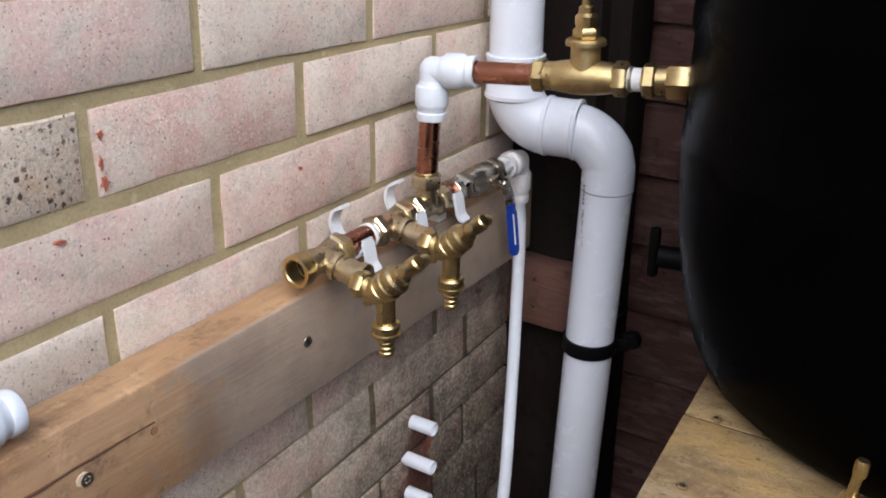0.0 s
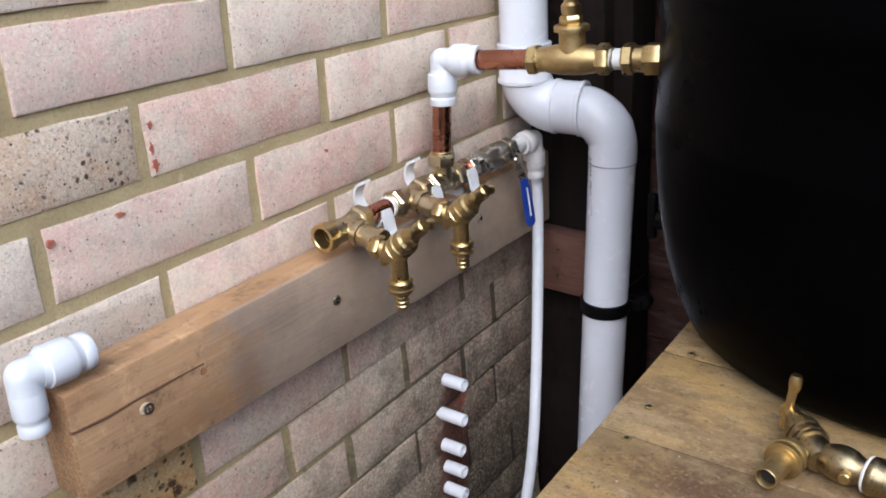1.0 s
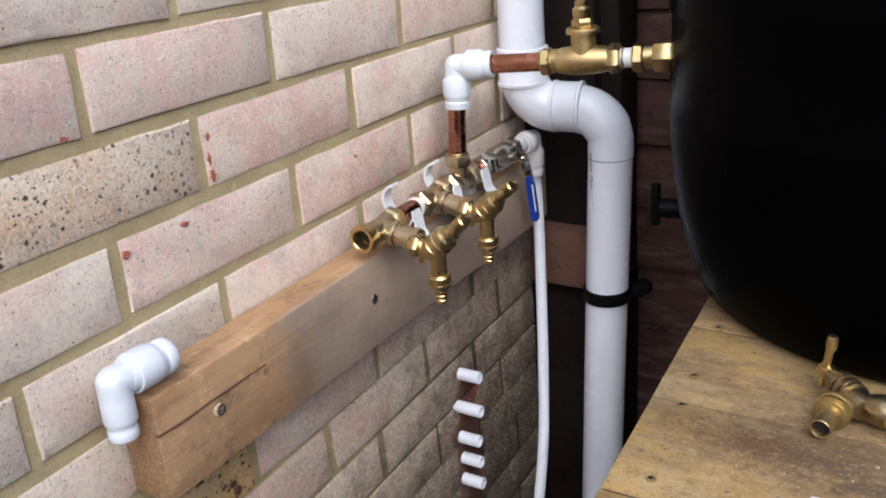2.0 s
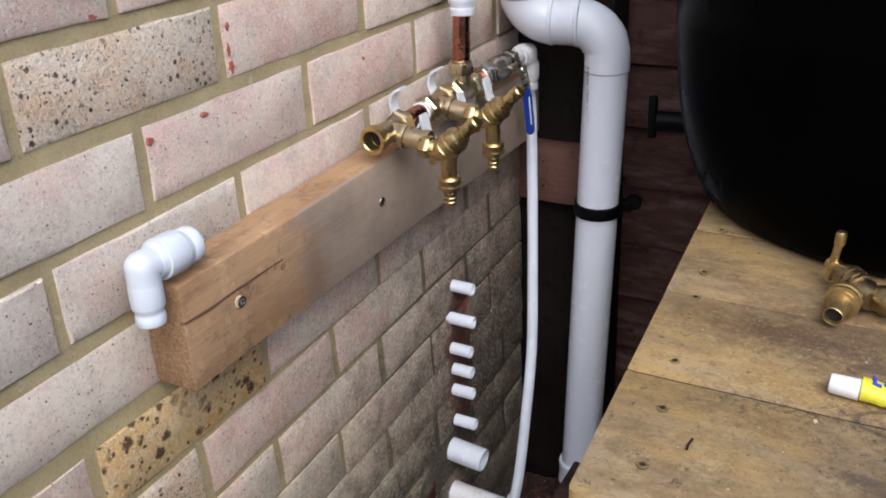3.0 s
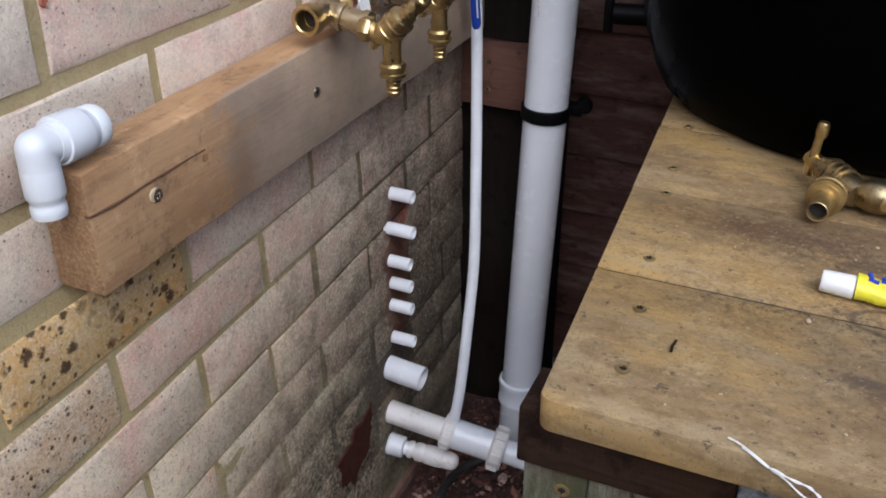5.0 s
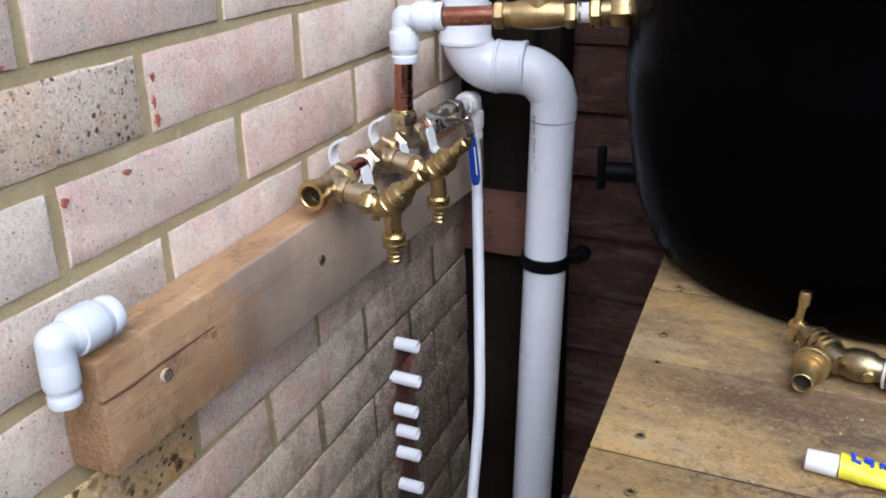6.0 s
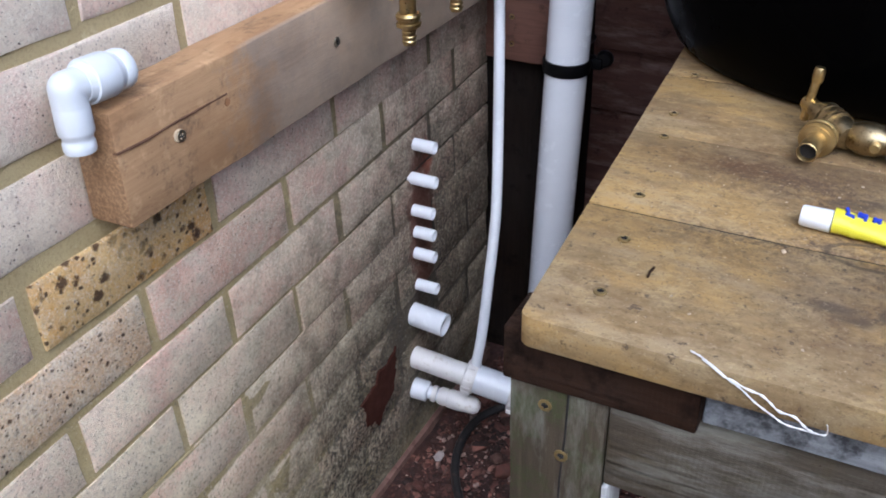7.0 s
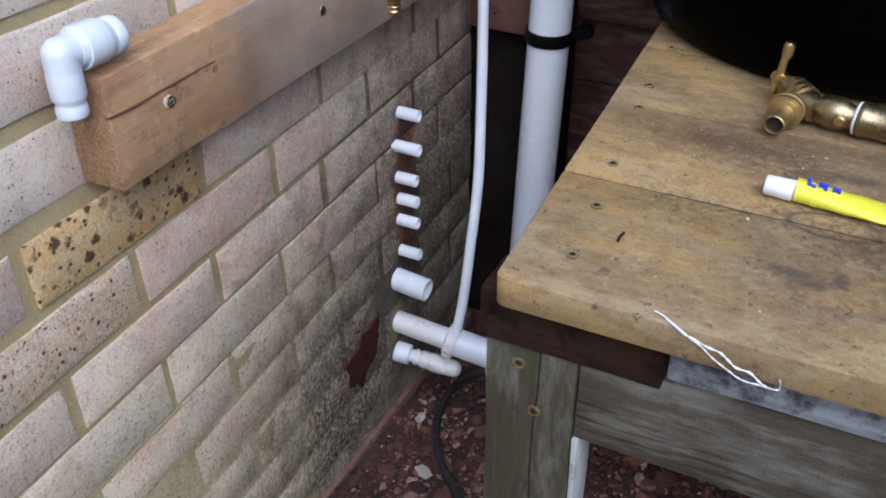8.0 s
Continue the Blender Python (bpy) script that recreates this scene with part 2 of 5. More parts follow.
BLUE_INK = plain("blue_print", (0.03, 0.06, 0.55), 0.45, vary=0.05)
GREY_INK = plain("faded_grey_print", (0.20, 0.21, 0.22), 0.6, vary=0.2, scale=400)
BLACK_PLASTIC = plain("black_plastic", (0.003, 0.003, 0.0034), 0.4, vary=0.1, spec=0.12)
SCREW_BRASS = plain("dull_brass_screw", (0.38, 0.29, 0.13), 0.42, 0.75, 0.2, 120, 0.2, 600)
TANK_BLACK = plain("black_polyethylene", (0.0009, 0.0009, 0.0011), 0.27, vary=0.2, scale=6, bump=0.12, bump_scale=60, spec=0.015)
RUBBER = plain("black_rubber_hose", (0.02, 0.019, 0.019), 0.5, vary=0.2, dirt=(0.10, 0.06, 0.045), dirt_share=0.55)
YELLOW_TUBE = plain("yellow_printed_foil", (0.74, 0.68, 0.035), 0.30, vary=0.08, bump=0.9, bump_scale=75)
CAP_WHITE = plain("white_cap_plastic", (0.78, 0.80, 0.82), 0.4, vary=0.03)
TAPE_WHITE = plain("white_sealing_tape", (0.66, 0.66, 0.64), 0.6, vary=0.05, scale=120, bump=0.4)
RED_PATCH = plain("raw_red_brick_core", (0.055, 0.020, 0.014), 0.95, vary=0.25, scale=60, bump=0.8, bump_scale=240, spec=0.1)


def wood(name, light, dark, ring=1.0, grime=(0.10, 0.08, 0.05), grime_share=0.60, rough=0.75, bump=0.5, along="x", wear=None, film=None, mottle=False, saw=""):
    """Sawn timber: long grain along one axis, growth bands, knots, grime."""
    m, nt, b = mat(name)
    co = nt.nodes.new("ShaderNodeTexCoord").outputs["Object"]
    own, rnd = shifted(nt, co, 5.0)
    s = {"x": (0.06, 1, 1), "y": (1, 0.06, 1), "z": (1, 1, 0.06)}[along]
    grain = stretched(nt, own, *s)
    warp = noise_tex(nt, stretched(nt, own, *[0.35 if v < 1 else 1 for v in s]), 14, 3)
    bands = math_node(nt, "FRACT", math_node(nt, "MULTIPLY", math_node(nt, "ADD", noise_tex(nt, grain, 16, 3), math_node(nt, "MULTIPLY", warp, 0.45)), 11.0 * ring))
    bands = ramp(nt, bands, [(0.0, 0.0), (0.7, 1.0), (1.0, 0.0)])
    fine = noise_tex(nt, grain, 260, 4, 0.7)
    c = mix(nt, math_node(nt, "MULTIPLY", bands, 0.42), light, dark)
    c = mix(nt, ramp(nt, fine, [(0.35, 0.3), (0.6, 0.0)]), c, tuple(v * 0.55 for v in dark))
    c = mix(nt, ramp(nt, noise_tex(nt, own, 5, 3), [(0.3, 0.0), (0.75, 0.5)]), c, tuple(v * 0.7 + 0.02 for v in light))
    g = ramp(nt, noise_tex(nt, own, 26, 7, 0.72), [(grime_share, 0.0), (min(1, grime_share + 0.13), 0.85)])
    c = mix(nt, g, c, grime)
    specks = ramp(nt, noise_tex(nt, own, 190, 3, 0.6), [(0.69, 0.0), (0.73, 0.8)])
    c = mix(nt, specks, c, tuple(v * 0.5 for v in grime))
    if mottle:
        at = position(nt)
        c = mix(nt, ramp(nt, noise_tex(nt, stretched(nt, co, 0.6, 1, 1), 9, 8, 0.68), [(0.46, 0.0), (0.60, 0.8)]), c, (0.160, 0.100, 0.046))
        c = mix(nt, ramp(nt, noise_tex(nt, stretched(nt, at, 0.5, 1, 1), 11, 6, 0.62), [(0.48, 0.0), (0.60, 0.9)]), c, (0.39, 0.255, 0.092))
        c = mix(nt, ramp(nt, noise_tex(nt, stretched(nt, at, 0.55, 1.2, 1), 15, 7, 0.66), [(0.36, 0.6), (0.47, 0.0)]), c, (0.35, 0.275, 0.165))
        c = mix(nt, ramp(nt, noise_tex(nt, stretched(nt, co, 0.2, 1, 1), 48, 7, 0.75), [(0.54, 0.0), (0.66, 0.2)]), c, (0.13, 0.09, 0.045))
        c = mix(nt, ramp(nt, noise_tex(nt, stretched(nt, co, 0.75, 1.1, 1), 34, 6, 0.7), [(0.55, 0.0), (0.68, 0.55)]), c, (0.37, 0.29, 0.16))
        c = mix(nt, ramp(nt, noise_tex(nt, stretched(nt, at, 0.7, 1, 1), 62, 8, 0.8), [(0.40, 0.5), (0.52, 0.0)]), c, (0.16, 0.105, 0.045))
        c = mix(nt, ramp(nt, noise_tex(nt, stretched(nt, at, 0.6, 1, 1), 75, 8, 0.8), [(0.52, 0.0), (0.64, 0.5)]), c, (0.42, 0.315, 0.15))
        trodden = math_node(nt, "MAXIMUM", spot(nt, at, (0.66, 0.07, 0.74), (0.24, 0.13, 1), 0.9), spot(nt, at, (0.53, 0.18, 0.74), (0.13, 0.065, 1), 0.9))
        c = mix(nt, math_node(nt, "MULTIPLY", trodden, ramp(nt, noise_tex(nt, at, 150, 8, 0.85), [(0.43, 0.15), (0.54, 0.95)])), c, (0.105, 0.068, 0.042))
        c = mix(nt, math_node(nt, "MULTIPLY", spot(nt, at, (0.475, 0.192, 0.74), (0.075, 0.030, 1), 0.85), ramp(nt, noise_tex(nt, at, 130, 7, 0.75), [(0.40, 0.2), (0.54, 0.85)])), c, (0.105, 0.055, 0.027))
        c = mix(nt, math_node(nt, "MULTIPLY", spot(nt, at, (0.53, 0.068, 0.74), (0.13, 0.022, 1), 0.95), ramp(nt, noise_tex(nt, at, 170, 6, 0.75), [(0.50, 0.0), (0.58, 0.8)])), c, (0.05, 0.035, 0.025))
        c = mix(nt, ramp(nt, noise_tex(nt, co, 95, 6, 0.78), [(0.59, 0.0), (0.64, 0.8)]), c, (0.07, 0.05, 0.035))
        ring = math_node(nt, "SUBTRACT", spot(nt, at, (0.586, 0.080, 0.748), (0.034, 0.020, 1), 0.10, 0.35), spot(nt, at, (0.586, 0.080, 0.748), (0.029, 0.0155, 1), 0.10, 0.35))
        c = mix(nt, math_node(nt, "MULTIPLY", math_node(nt, "MAXIMUM", ring, 0.0), 0.7), c, (0.06, 0.045, 0.03))
        for place, size in (((0.571, 0.007, 0.748), (0.020, 0.009, 1)), ((0.585, -0.003, 0.748), (0.014, 0.008, 1)), ((0.599, 0.011, 0.748), (0.007, 0.013, 1)), ((0.590, 0.163, 0.748), (0.030, 0.013, 1)), ((0.564, 0.156, 0.748), (0.020, 0.009, 1))):
            c = mix(nt, math_node(nt, "MULTIPLY", spot(nt, at, place, size, 0.6, 1.8), 0.65), c, (0.055, 0.045, 0.038))
        c = mix(nt, ramp(nt, noise_tex(nt, at, 300, 5, 0.8), [(0.57, 0.0), (0.63, 0.6)]), c, (0.085, 0.06, 0.035))
        c = mix(nt, ramp(nt, noise_tex(nt, at, 260, 5, 0.8), [(0.36, 0.35), (0.42, 0.0)]), c, (0.46, 0.37, 0.24))
    if wear:
        c = mix(nt, ramp(nt, noise_tex(nt, stretched(nt, own, *[0.25 if v < 1 else 1 for v in s]), 30, 6, 0.7), [(0.5, 0.0), (0.66, 0.7)]), c, wear)
    if film:
        at = nt.nodes.new("ShaderNodeSeparateXYZ")
        nt.links.new(co, at.inputs[0])
        edge = math_node(nt, "ADD", at.outputs["Y"], math_node(nt, "MULTIPLY", noise_tex(nt, co, 24, 8, 0.7), 0.24))
        side = math_node(nt, "MULTIPLY", ramp(nt, edge, [(0.265, 0.0), (0.325, 0.8)]), ramp(nt, at.outputs["X"], [(0.040, 0.0), (0.0445, 1.0)]))
        c = mix(nt, side, c, film)
        bare = math_node(nt, "SUBTRACT", 1.0, side)
        smear = ramp(nt, noise_tex(nt, stretched(nt, co, 1, 0.35, 1), 30, 8, 0.7), [(0.48, 0.0), (0.63, 0.55)])
        c = mix(nt, math_node(nt, "MULTIPLY", bare, smear), c, (0.18, 0.10, 0.05))
        c = mix(nt, math_node(nt, "MULTIPLY", bare, ramp(nt, noise_tex(nt, co, 45, 7, 0.7), [(0.56, 0.0), (0.66, 0.6)])), c, (0.56, 0.37, 0.20))
        c = mix(nt, math_node(nt, "MULTIPLY", spot(nt, co, (0.046, 0.185, 0.035), (0.02, 0.030, 0.060), 0.8, 1.0), 0.6), c, (0.15, 0.105, 0.075))
        c = mix(nt, math_node(nt, "MULTIPLY", spot(nt, co, (0.046, 0.235, 0.065), (0.02, 0.055, 0.030), 0.9, 1.4), 0.45), c, (0.13, 0.105, 0.085))
        c = mix(nt, math_node(nt, "MULTIPLY", bare, ramp(nt, noise_tex(nt, stretched(nt, co, 1, 0.5, 1), 13, 5, 0.6), [(0.48, 0.0), (0.62, 0.55)])), c, (0.27, 0.145, 0.065))
        ends = nt.nodes.new("ShaderNodeSeparateXYZ")
        nt.links.new(nt.nodes.new("ShaderNodeNewGeometry").outputs["Normal"], ends.inputs[0])
        cut = ramp(nt, math_node(nt, "MULTIPLY", ends.outputs["Y"], -1.0), [(0.6, 0.0), (0.9, 1.0)])
        c = mix(nt, math_node(nt, "MULTIPLY", cut, ramp(nt, noise_tex(nt, co, 280, 5, 0.75), [(0.42, 0.0), (0.56, 0.6)])), c, (0.13, 0.072, 0.038))
        spill = math_node(nt, "MULTIPLY", side, ramp(nt, noise_tex(nt, co, 9, 6, 0.7), [(0.42, 0.0), (0.62, 0.6)]))
        c = mix(nt, spill, c, tuple(v * 0.55 for v in film))
    nt.links.new(c, b.inputs["Base Color"])
    b.inputs["Roughness"].default_value = rough
    b.inputs["Specular IOR Level"].default_value = 0.25
    height = math_node(nt, "ADD", math_node(nt, "MULTIPLY", bands, 0.35), fine)
    if saw:
        at = nt.nodes.new("ShaderNodeSeparateXYZ")
        nt.links.new(co, at.inputs[0])
        wave = math_node(nt, "SINE", math_node(nt, "ADD", math_node(nt, "MULTIPLY", at.outputs[saw], 1900.0), math_node(nt, "MULTIPLY", noise_tex(nt, own, 8, 3), 30.0)))
        height = math_node(nt, "ADD", height, math_node(nt, "MULTIPLY", math_node(nt, "MULTIPLY", wave, noise_tex(nt, own, 20, 3)), 0.05))
    relief(nt, b, height, bump, 0.0014)
    return m


TOP_WOOD = wood("weathered_pine", (0.30, 0.212, 0.103), (0.225, 0.153, 0.068), 0.3, (0.125, 0.09, 0.048), 0.60, 0.75, 0.25, mottle=True)
LEG_WOOD = wood("green_treated_post", (0.072, 0.054, 0.032), (0.022, 0.017, 0.010), 1.1, (0.050, 0.056, 0.022), 0.48, 0.8, 1.0, "z", (0.185, 0.185, 0.150), saw="Z")
RAIL_WOOD = wood("grey_green_rail", (0.085, 0.068, 0.046), (0.022, 0.018, 0.012), 1.2, (0.060, 0.046, 0.022), 0.50, 0.8, 1.0, "x", (0.205, 0.200, 0.170), saw="X")
DARK_WOOD = wood("dark_stained_strip", (0.036, 0.016, 0.0075), (0.006, 0.0032, 0.002), 1.4, (0.006, 0.004, 0.003), 0.5, 0.75, 0.8, saw="X")
# pale colour that paints the light on the leg's inner side
PALE_WOOD = wood("lit_side_pale", (0.52, 0.53, 0.53), (0.30, 0.30, 0.29), 1.0, (0.16, 0.15, 0.13), 0.56, 0.8, 0.6, "z")
WHITE_WOOD = wood("whitewashed_strip", (0.44, 0.46, 0.49), (0.11, 0.115, 0.12), 1.0, (0.03, 0.03, 0.032), 0.45, 0.7, 0.6)
BATTEN_WOOD = wood("planed_batten_pine", (0.46, 0.285, 0.145), (0.34, 0.195, 0.092), 0.35, (0.13, 0.085, 0.055), 0.54, 0.7, 0.35, "y", film=(0.325, 0.270, 0.215))
FENCE_WOOD = wood("red_brown_fence_stain", (0.125, 0.062, 0.046), (0.062, 0.030, 0.023), 0.8, (0.024, 0.014, 0.011), 0.56, 0.9, 0.9, "x", (0.24, 0.16, 0.13))
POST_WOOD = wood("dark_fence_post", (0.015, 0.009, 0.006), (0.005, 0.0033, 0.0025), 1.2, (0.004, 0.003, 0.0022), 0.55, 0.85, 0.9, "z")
FENCE_RAIL = wood("red_brown_rail", (0.19, 0.095, 0.068), (0.11, 0.055, 0.040), 1.0, (0.05, 0.03, 0.022), 0.6, 0.8, 0.7, "x")

for w in (POST_WOOD, FENCE_WOOD, FENCE_RAIL, DARK_WOOD):
    w.node_tree.nodes["Principled BSDF"].inputs["Specular IOR Level"].default_value = 0.08

m, nt, b = mat("red_brown_soil")
SOIL = m
pos = position(nt)
c = mix(nt, ramp(nt, noise_tex(nt, pos, 14, 6, 0.7), [(0.35, 0.0), (0.65, 1.0)]), (0.016, 0.009, 0.0075), (0.080, 0.032, 0.022))
c = mix(nt, ramp(nt, noise_tex(nt, pos, 120, 5, 0.7), [(0.55, 0.0), (0.65, 0.8)]), c, (0.30, 0.135, 0.095))
c = mix(nt, ramp(nt, noise_tex(nt, pos, 60, 5, 0.7), [(0.58, 0.0), (0.68, 0.8)]), c, (0.03, 0.022, 0.018))
nt.links.new(c, b.inputs["Base Color"])
b.inputs["Roughness"].default_value = 0.95
relief(nt, b, noise_tex(nt, pos, 110, 6, 0.7), 1.0, 0.006)

m, nt, b = mat("brick_rubble")
RUBBLE = m
pos = position(nt)
isl = nt.nodes.new("ShaderNodeNewGeometry").outputs["Random Per Island"]
c = ramp(nt, isl, [(0.0, (0.030, 0.016, 0.012)), (0.4, (0.13, 0.047, 0.033)), (0.62, (0.010, 0.0085, 0.0075)), (0.80, (0.30, 0.125, 0.088)), (0.95, (0.46, 0.33, 0.27)), (1.0, (0.09, 0.04, 0.028))])
c = mix(nt, ramp(nt, noise_tex(nt, pos, 150, 4), [(0.4, 0.0), (0.65, 0.6)]), c, (0.07, 0.035, 0.026))
nt.links.new(c, b.inputs["Base Color"])
b.inputs["Roughness"].default_value = 0.92
relief(nt, b, noise_tex(nt, pos, 300, 4), 0.7, 0.0015)

FOOTING = plain("red_stained_concrete", (0.17, 0.10, 0.08), 0.95, vary=0.25, scale=25, bump=0.8, bump_scale=200, dirt=(0.10, 0.05, 0.04), dirt_share=0.52, spec=0.2)

# ---------------------------------------------------------------- builders
BASE = {}


def thing(name, base, label, category, group="", kind=""):
    ob = new(name)
    ob.empty_display_size = 0.05
    ob.location = base
    BASE[ob] = Vector(base)
    return tagged(ob, label, category, group, kind)


def smooth(bm, angle=40):
    bm.normal_update()
    for f in bm.faces:
        f.smooth = True
    for e in bm.edges:
        if len(e.link_faces) == 2 and e.calc_face_angle(0) > radians(angle):
            e.smooth = False


def mesh_of(name, bm, material, angle=40):
    smooth(bm, angle)
    me = bpy.data.meshes.new(name)
    bm.to_mesh(me)
    bm.free()
    me.materials.append(material)
    return me


def part(name, bm, material, parent, label=""):
    """One mesh, given in world places, under a thing or a part."""
    base = BASE[parent]
    bmesh.ops.translate(bm, verts=bm.verts, vec=-base)
    ob = new(name, mesh_of(name, bm, material))
    ob.parent = parent
    BASE[ob] = base
    return tagged(ob, label)


def solo(name, bm, material, base, label, category, group="", kind=""):
    """A thing that is one mesh."""
    bmesh.ops.translate(bm, verts=bm.verts, vec=-Vector(base))
    ob = new(name, mesh_of(name, bm, material))
    ob.location = base
    BASE[ob] = Vector(base)
    return tagged(ob, label, category, group, kind)


def along(p0, p1):
    """Turns +z into the way from p0 to p1, and puts the origin at p0."""
    d = Vector(p1) - Vector(p0)
    return Matrix.Translation(p0) @ d.to_track_quat("Z", "Y").to_matrix().to_4x4()


def lathe(profile, m=Matrix(), segs=28, bm=None, turn=0.0):
    """Spins (radius, height) pairs round z, then places it by m. A radius of 0 closes an end."""
    bm = bm or bmesh.new()
    rings = []
    for r, h in profile:
        if r <= 1e-6:
            rings.append([bm.verts.new(m @ Vector((0, 0, h)))])
        else:
            rings.append([bm.verts.new(m @ Vector((r * math.cos(2 * math.pi * i / segs + turn), r * math.sin(2 * math.pi * i / segs + turn), h))) for i in range(segs)])
    for a, c in zip(rings, rings[1:]):
        for i in range(segs):
            j = (i + 1) % segs
            if len(a) == 1 and len(c) == 1:
                continue
            if len(a) == 1:
                bm.faces.new((a[0], c[j], c[i]))
            elif len(c) == 1:
                bm.faces.new((a[i], a[j], c[0]))
            else:
                bm.faces.new((a[i], a[j], c[j], c[i]))
    bmesh.ops.recalc_face_normals(bm, faces=bm.faces)
    return bm


def rod(p0, p1, r, bevel=0.0008, segs=24, bm=None):
    ln = (Vector(p1) - Vector(p0)).length
    return lathe([(0, 0), (r - bevel, 0), (r, bevel), (r, ln - bevel), (r - bevel, ln), (0, ln)], along(p0, p1), segs, bm)


def open_pipe(p0, p1, r, wall, deep=0.03, segs=26, bm=None):
    """A pipe whose end at p1 is open and can be looked into."""
    ln = (Vector(p1) - Vector(p0)).length
    deep = min(deep, ln * 0.9)
    return lathe([(0, 0), (r, 0), (r, ln - 0.0006), (r - 0.0006, ln), (r - wall, ln), (r - wall, ln - deep), (0, ln - deep)], along(p0, p1), segs, bm)


def nut(p0, p1, r, bm=None, turn=0.0):
    """A hexagonal nut with chamfered corners."""
    ln = (Vector(p1) - Vector(p0)).length
    c = min(ln * 0.18, r * 0.15)
    return lathe([(0, 0), (r * 0.86, 0), (r, c), (r, ln - c), (r * 0.86, ln), (0, ln)], along(p0, p1), 6, bm, turn)


def spline(points, n=10):
    """A smooth line through the points."""
    p = [Vector(v) for v in points]
    p = [2 * p[0] - p[1]] + p + [2 * p[-1] - p[-2]]
    out = []
    for i in range(1, len(p) - 2):
        for k in range(n):
            t = k / n
            a, b_, c_, d = p[i - 1], p[i], p[i + 1], p[i + 2]
            out.append(0.5 * ((2 * b_) + (c_ - a) * t + (2 * a - 5 * b_ + 4 * c_ - d) * t * t + (3 * b_ - a - 3 * c_ + d) * t ** 3))
    out.append(p[-2])
    return out


def arc(corner, a, b_, radius, n=10):
    """Points of a quarter bend about a corner, from the side of a to the side of b_."""
    corner = Vector(corner)
    u, v = (Vector(a) - corner).normalized(), (Vector(b_) - corner).normalized()
    centre = corner + radius * (u + v)
    return [centre - radius * (v * math.cos(k / n * math.pi / 2) + u * math.sin(k / n * math.pi / 2)) for k in range(n + 1)]


def sweep(points, r, segs=18, bm=None, closed_ends=True, flat=1.0):
    """A round tube along a line; r is a number or one for each point."""
    bm = bm or bmesh.new()
    pts = [Vector(p) for p in points]
    rs = [r] * len(pts) if isinstance(r, (int, float)) else r
    up = None
    rings = []
    for i, p in enumerate(pts):
        d = (pts[min(i + 1, len(pts) - 1)] - pts[max(i - 1, 0)]).normalized()
        if up is None:
            up = d.orthogonal().normalized()
        up = (up - d * up.dot(d)).normalized()
        side = d.cross(up)
        rings.append([bm.verts.new(p + rs[i] * (math.cos(2 * math.pi * k / segs) * up + flat * math.sin(2 * math.pi * k / segs) * side)) for k in range(segs)])
    for a, c_ in zip(rings, rings[1:]):
        for k in range(segs):
            bm.faces.new((a[k], a[(k + 1) % segs], c_[(k + 1) % segs], c_[k]))
    if closed_ends:
        bm.faces.new(rings[0][::-1])
        bm.faces.new(rings[-1])
    bmesh.ops.recalc_face_normals(bm, faces=bm.faces)
    return bm


def box(x0, x1, y0, y1, z0, z1, bevel=0.002, bm=None, m=None, wobble=0.0, cuts=0):
    bm2 = bmesh.new()
    bmesh.ops.create_cube(bm2, size=1.0)
    bmesh.ops.scale(bm2, verts=bm2.verts, vec=(x1 - x0, y1 - y0, z1 - z0))
    bmesh.ops.translate(bm2, verts=bm2.verts, vec=((x0 + x1) / 2, (y0 + y1) / 2, (z0 + z1) / 2))
    if cuts:
        longest = max(range(3), key=lambda k: (x1 - x0, y1 - y0, z1 - z0)[k])
        es = [e for e in bm2.edges if abs((e.verts[0].co - e.verts[1].co)[longest]) > 1e-6]
        bmesh.ops.subdivide_edges(bm2, edges=es, cuts=cuts)
    if bevel:
        es = [e for e in bm2.edges if e.calc_face_angle(0) > 0.5]
        bmesh.ops.bevel(bm2, geom=es, offset=bevel, segments=2, profile=0.5, affect="EDGES")
    if wobble:
        for v in bm2.verts:
            v.co += wobble * Vector((noise.noise(v.co * 23), noise.noise(v.co * 23 + Vector((5, 5, 5))), noise.noise(v.co * 23 + Vector((9, 1, 4)))))
    if m is not None:
        bmesh.ops.transform(bm2, matrix=m, verts=bm2.verts)
    if bm is None:
        return bm2
    me = bpy.data.meshes.new("tmp")
    bm2.to_mesh(me)
    bm2.free()
    bm.from_mesh(me)
    bpy.data.meshes.remove(me)
    return bm


def screw(parent, at, way, r=0.0042, material=None):
    """A countersunk screw head with a cross recess."""
    at, way = Vector(at), Vector(way).normalized()
    m = along(at - way * 0.003, at)
    head = part("screw", lathe([(0, 0), (r * 0.5, 0), (r, 0.0028), (r * 0.96, 0.0036), (r * 0.55, 0.0038), (r * 0.5, 0.0022), (0, 0.002)], m, 18), material or STEEL, parent, "zinc cross-head screw")
    cross = box(-r * 0.48, r * 0.48, -r * 0.09, r * 0.09, 0.0030, 0.0041, 0, m=m)
    box(-r * 0.09, r * 0.09, -r * 0.48, r * 0.48, 0.0030, 0.0042, 0, cross, m=m)
    part("cross_recess", cross, DARK_HOLE, head)
    return head


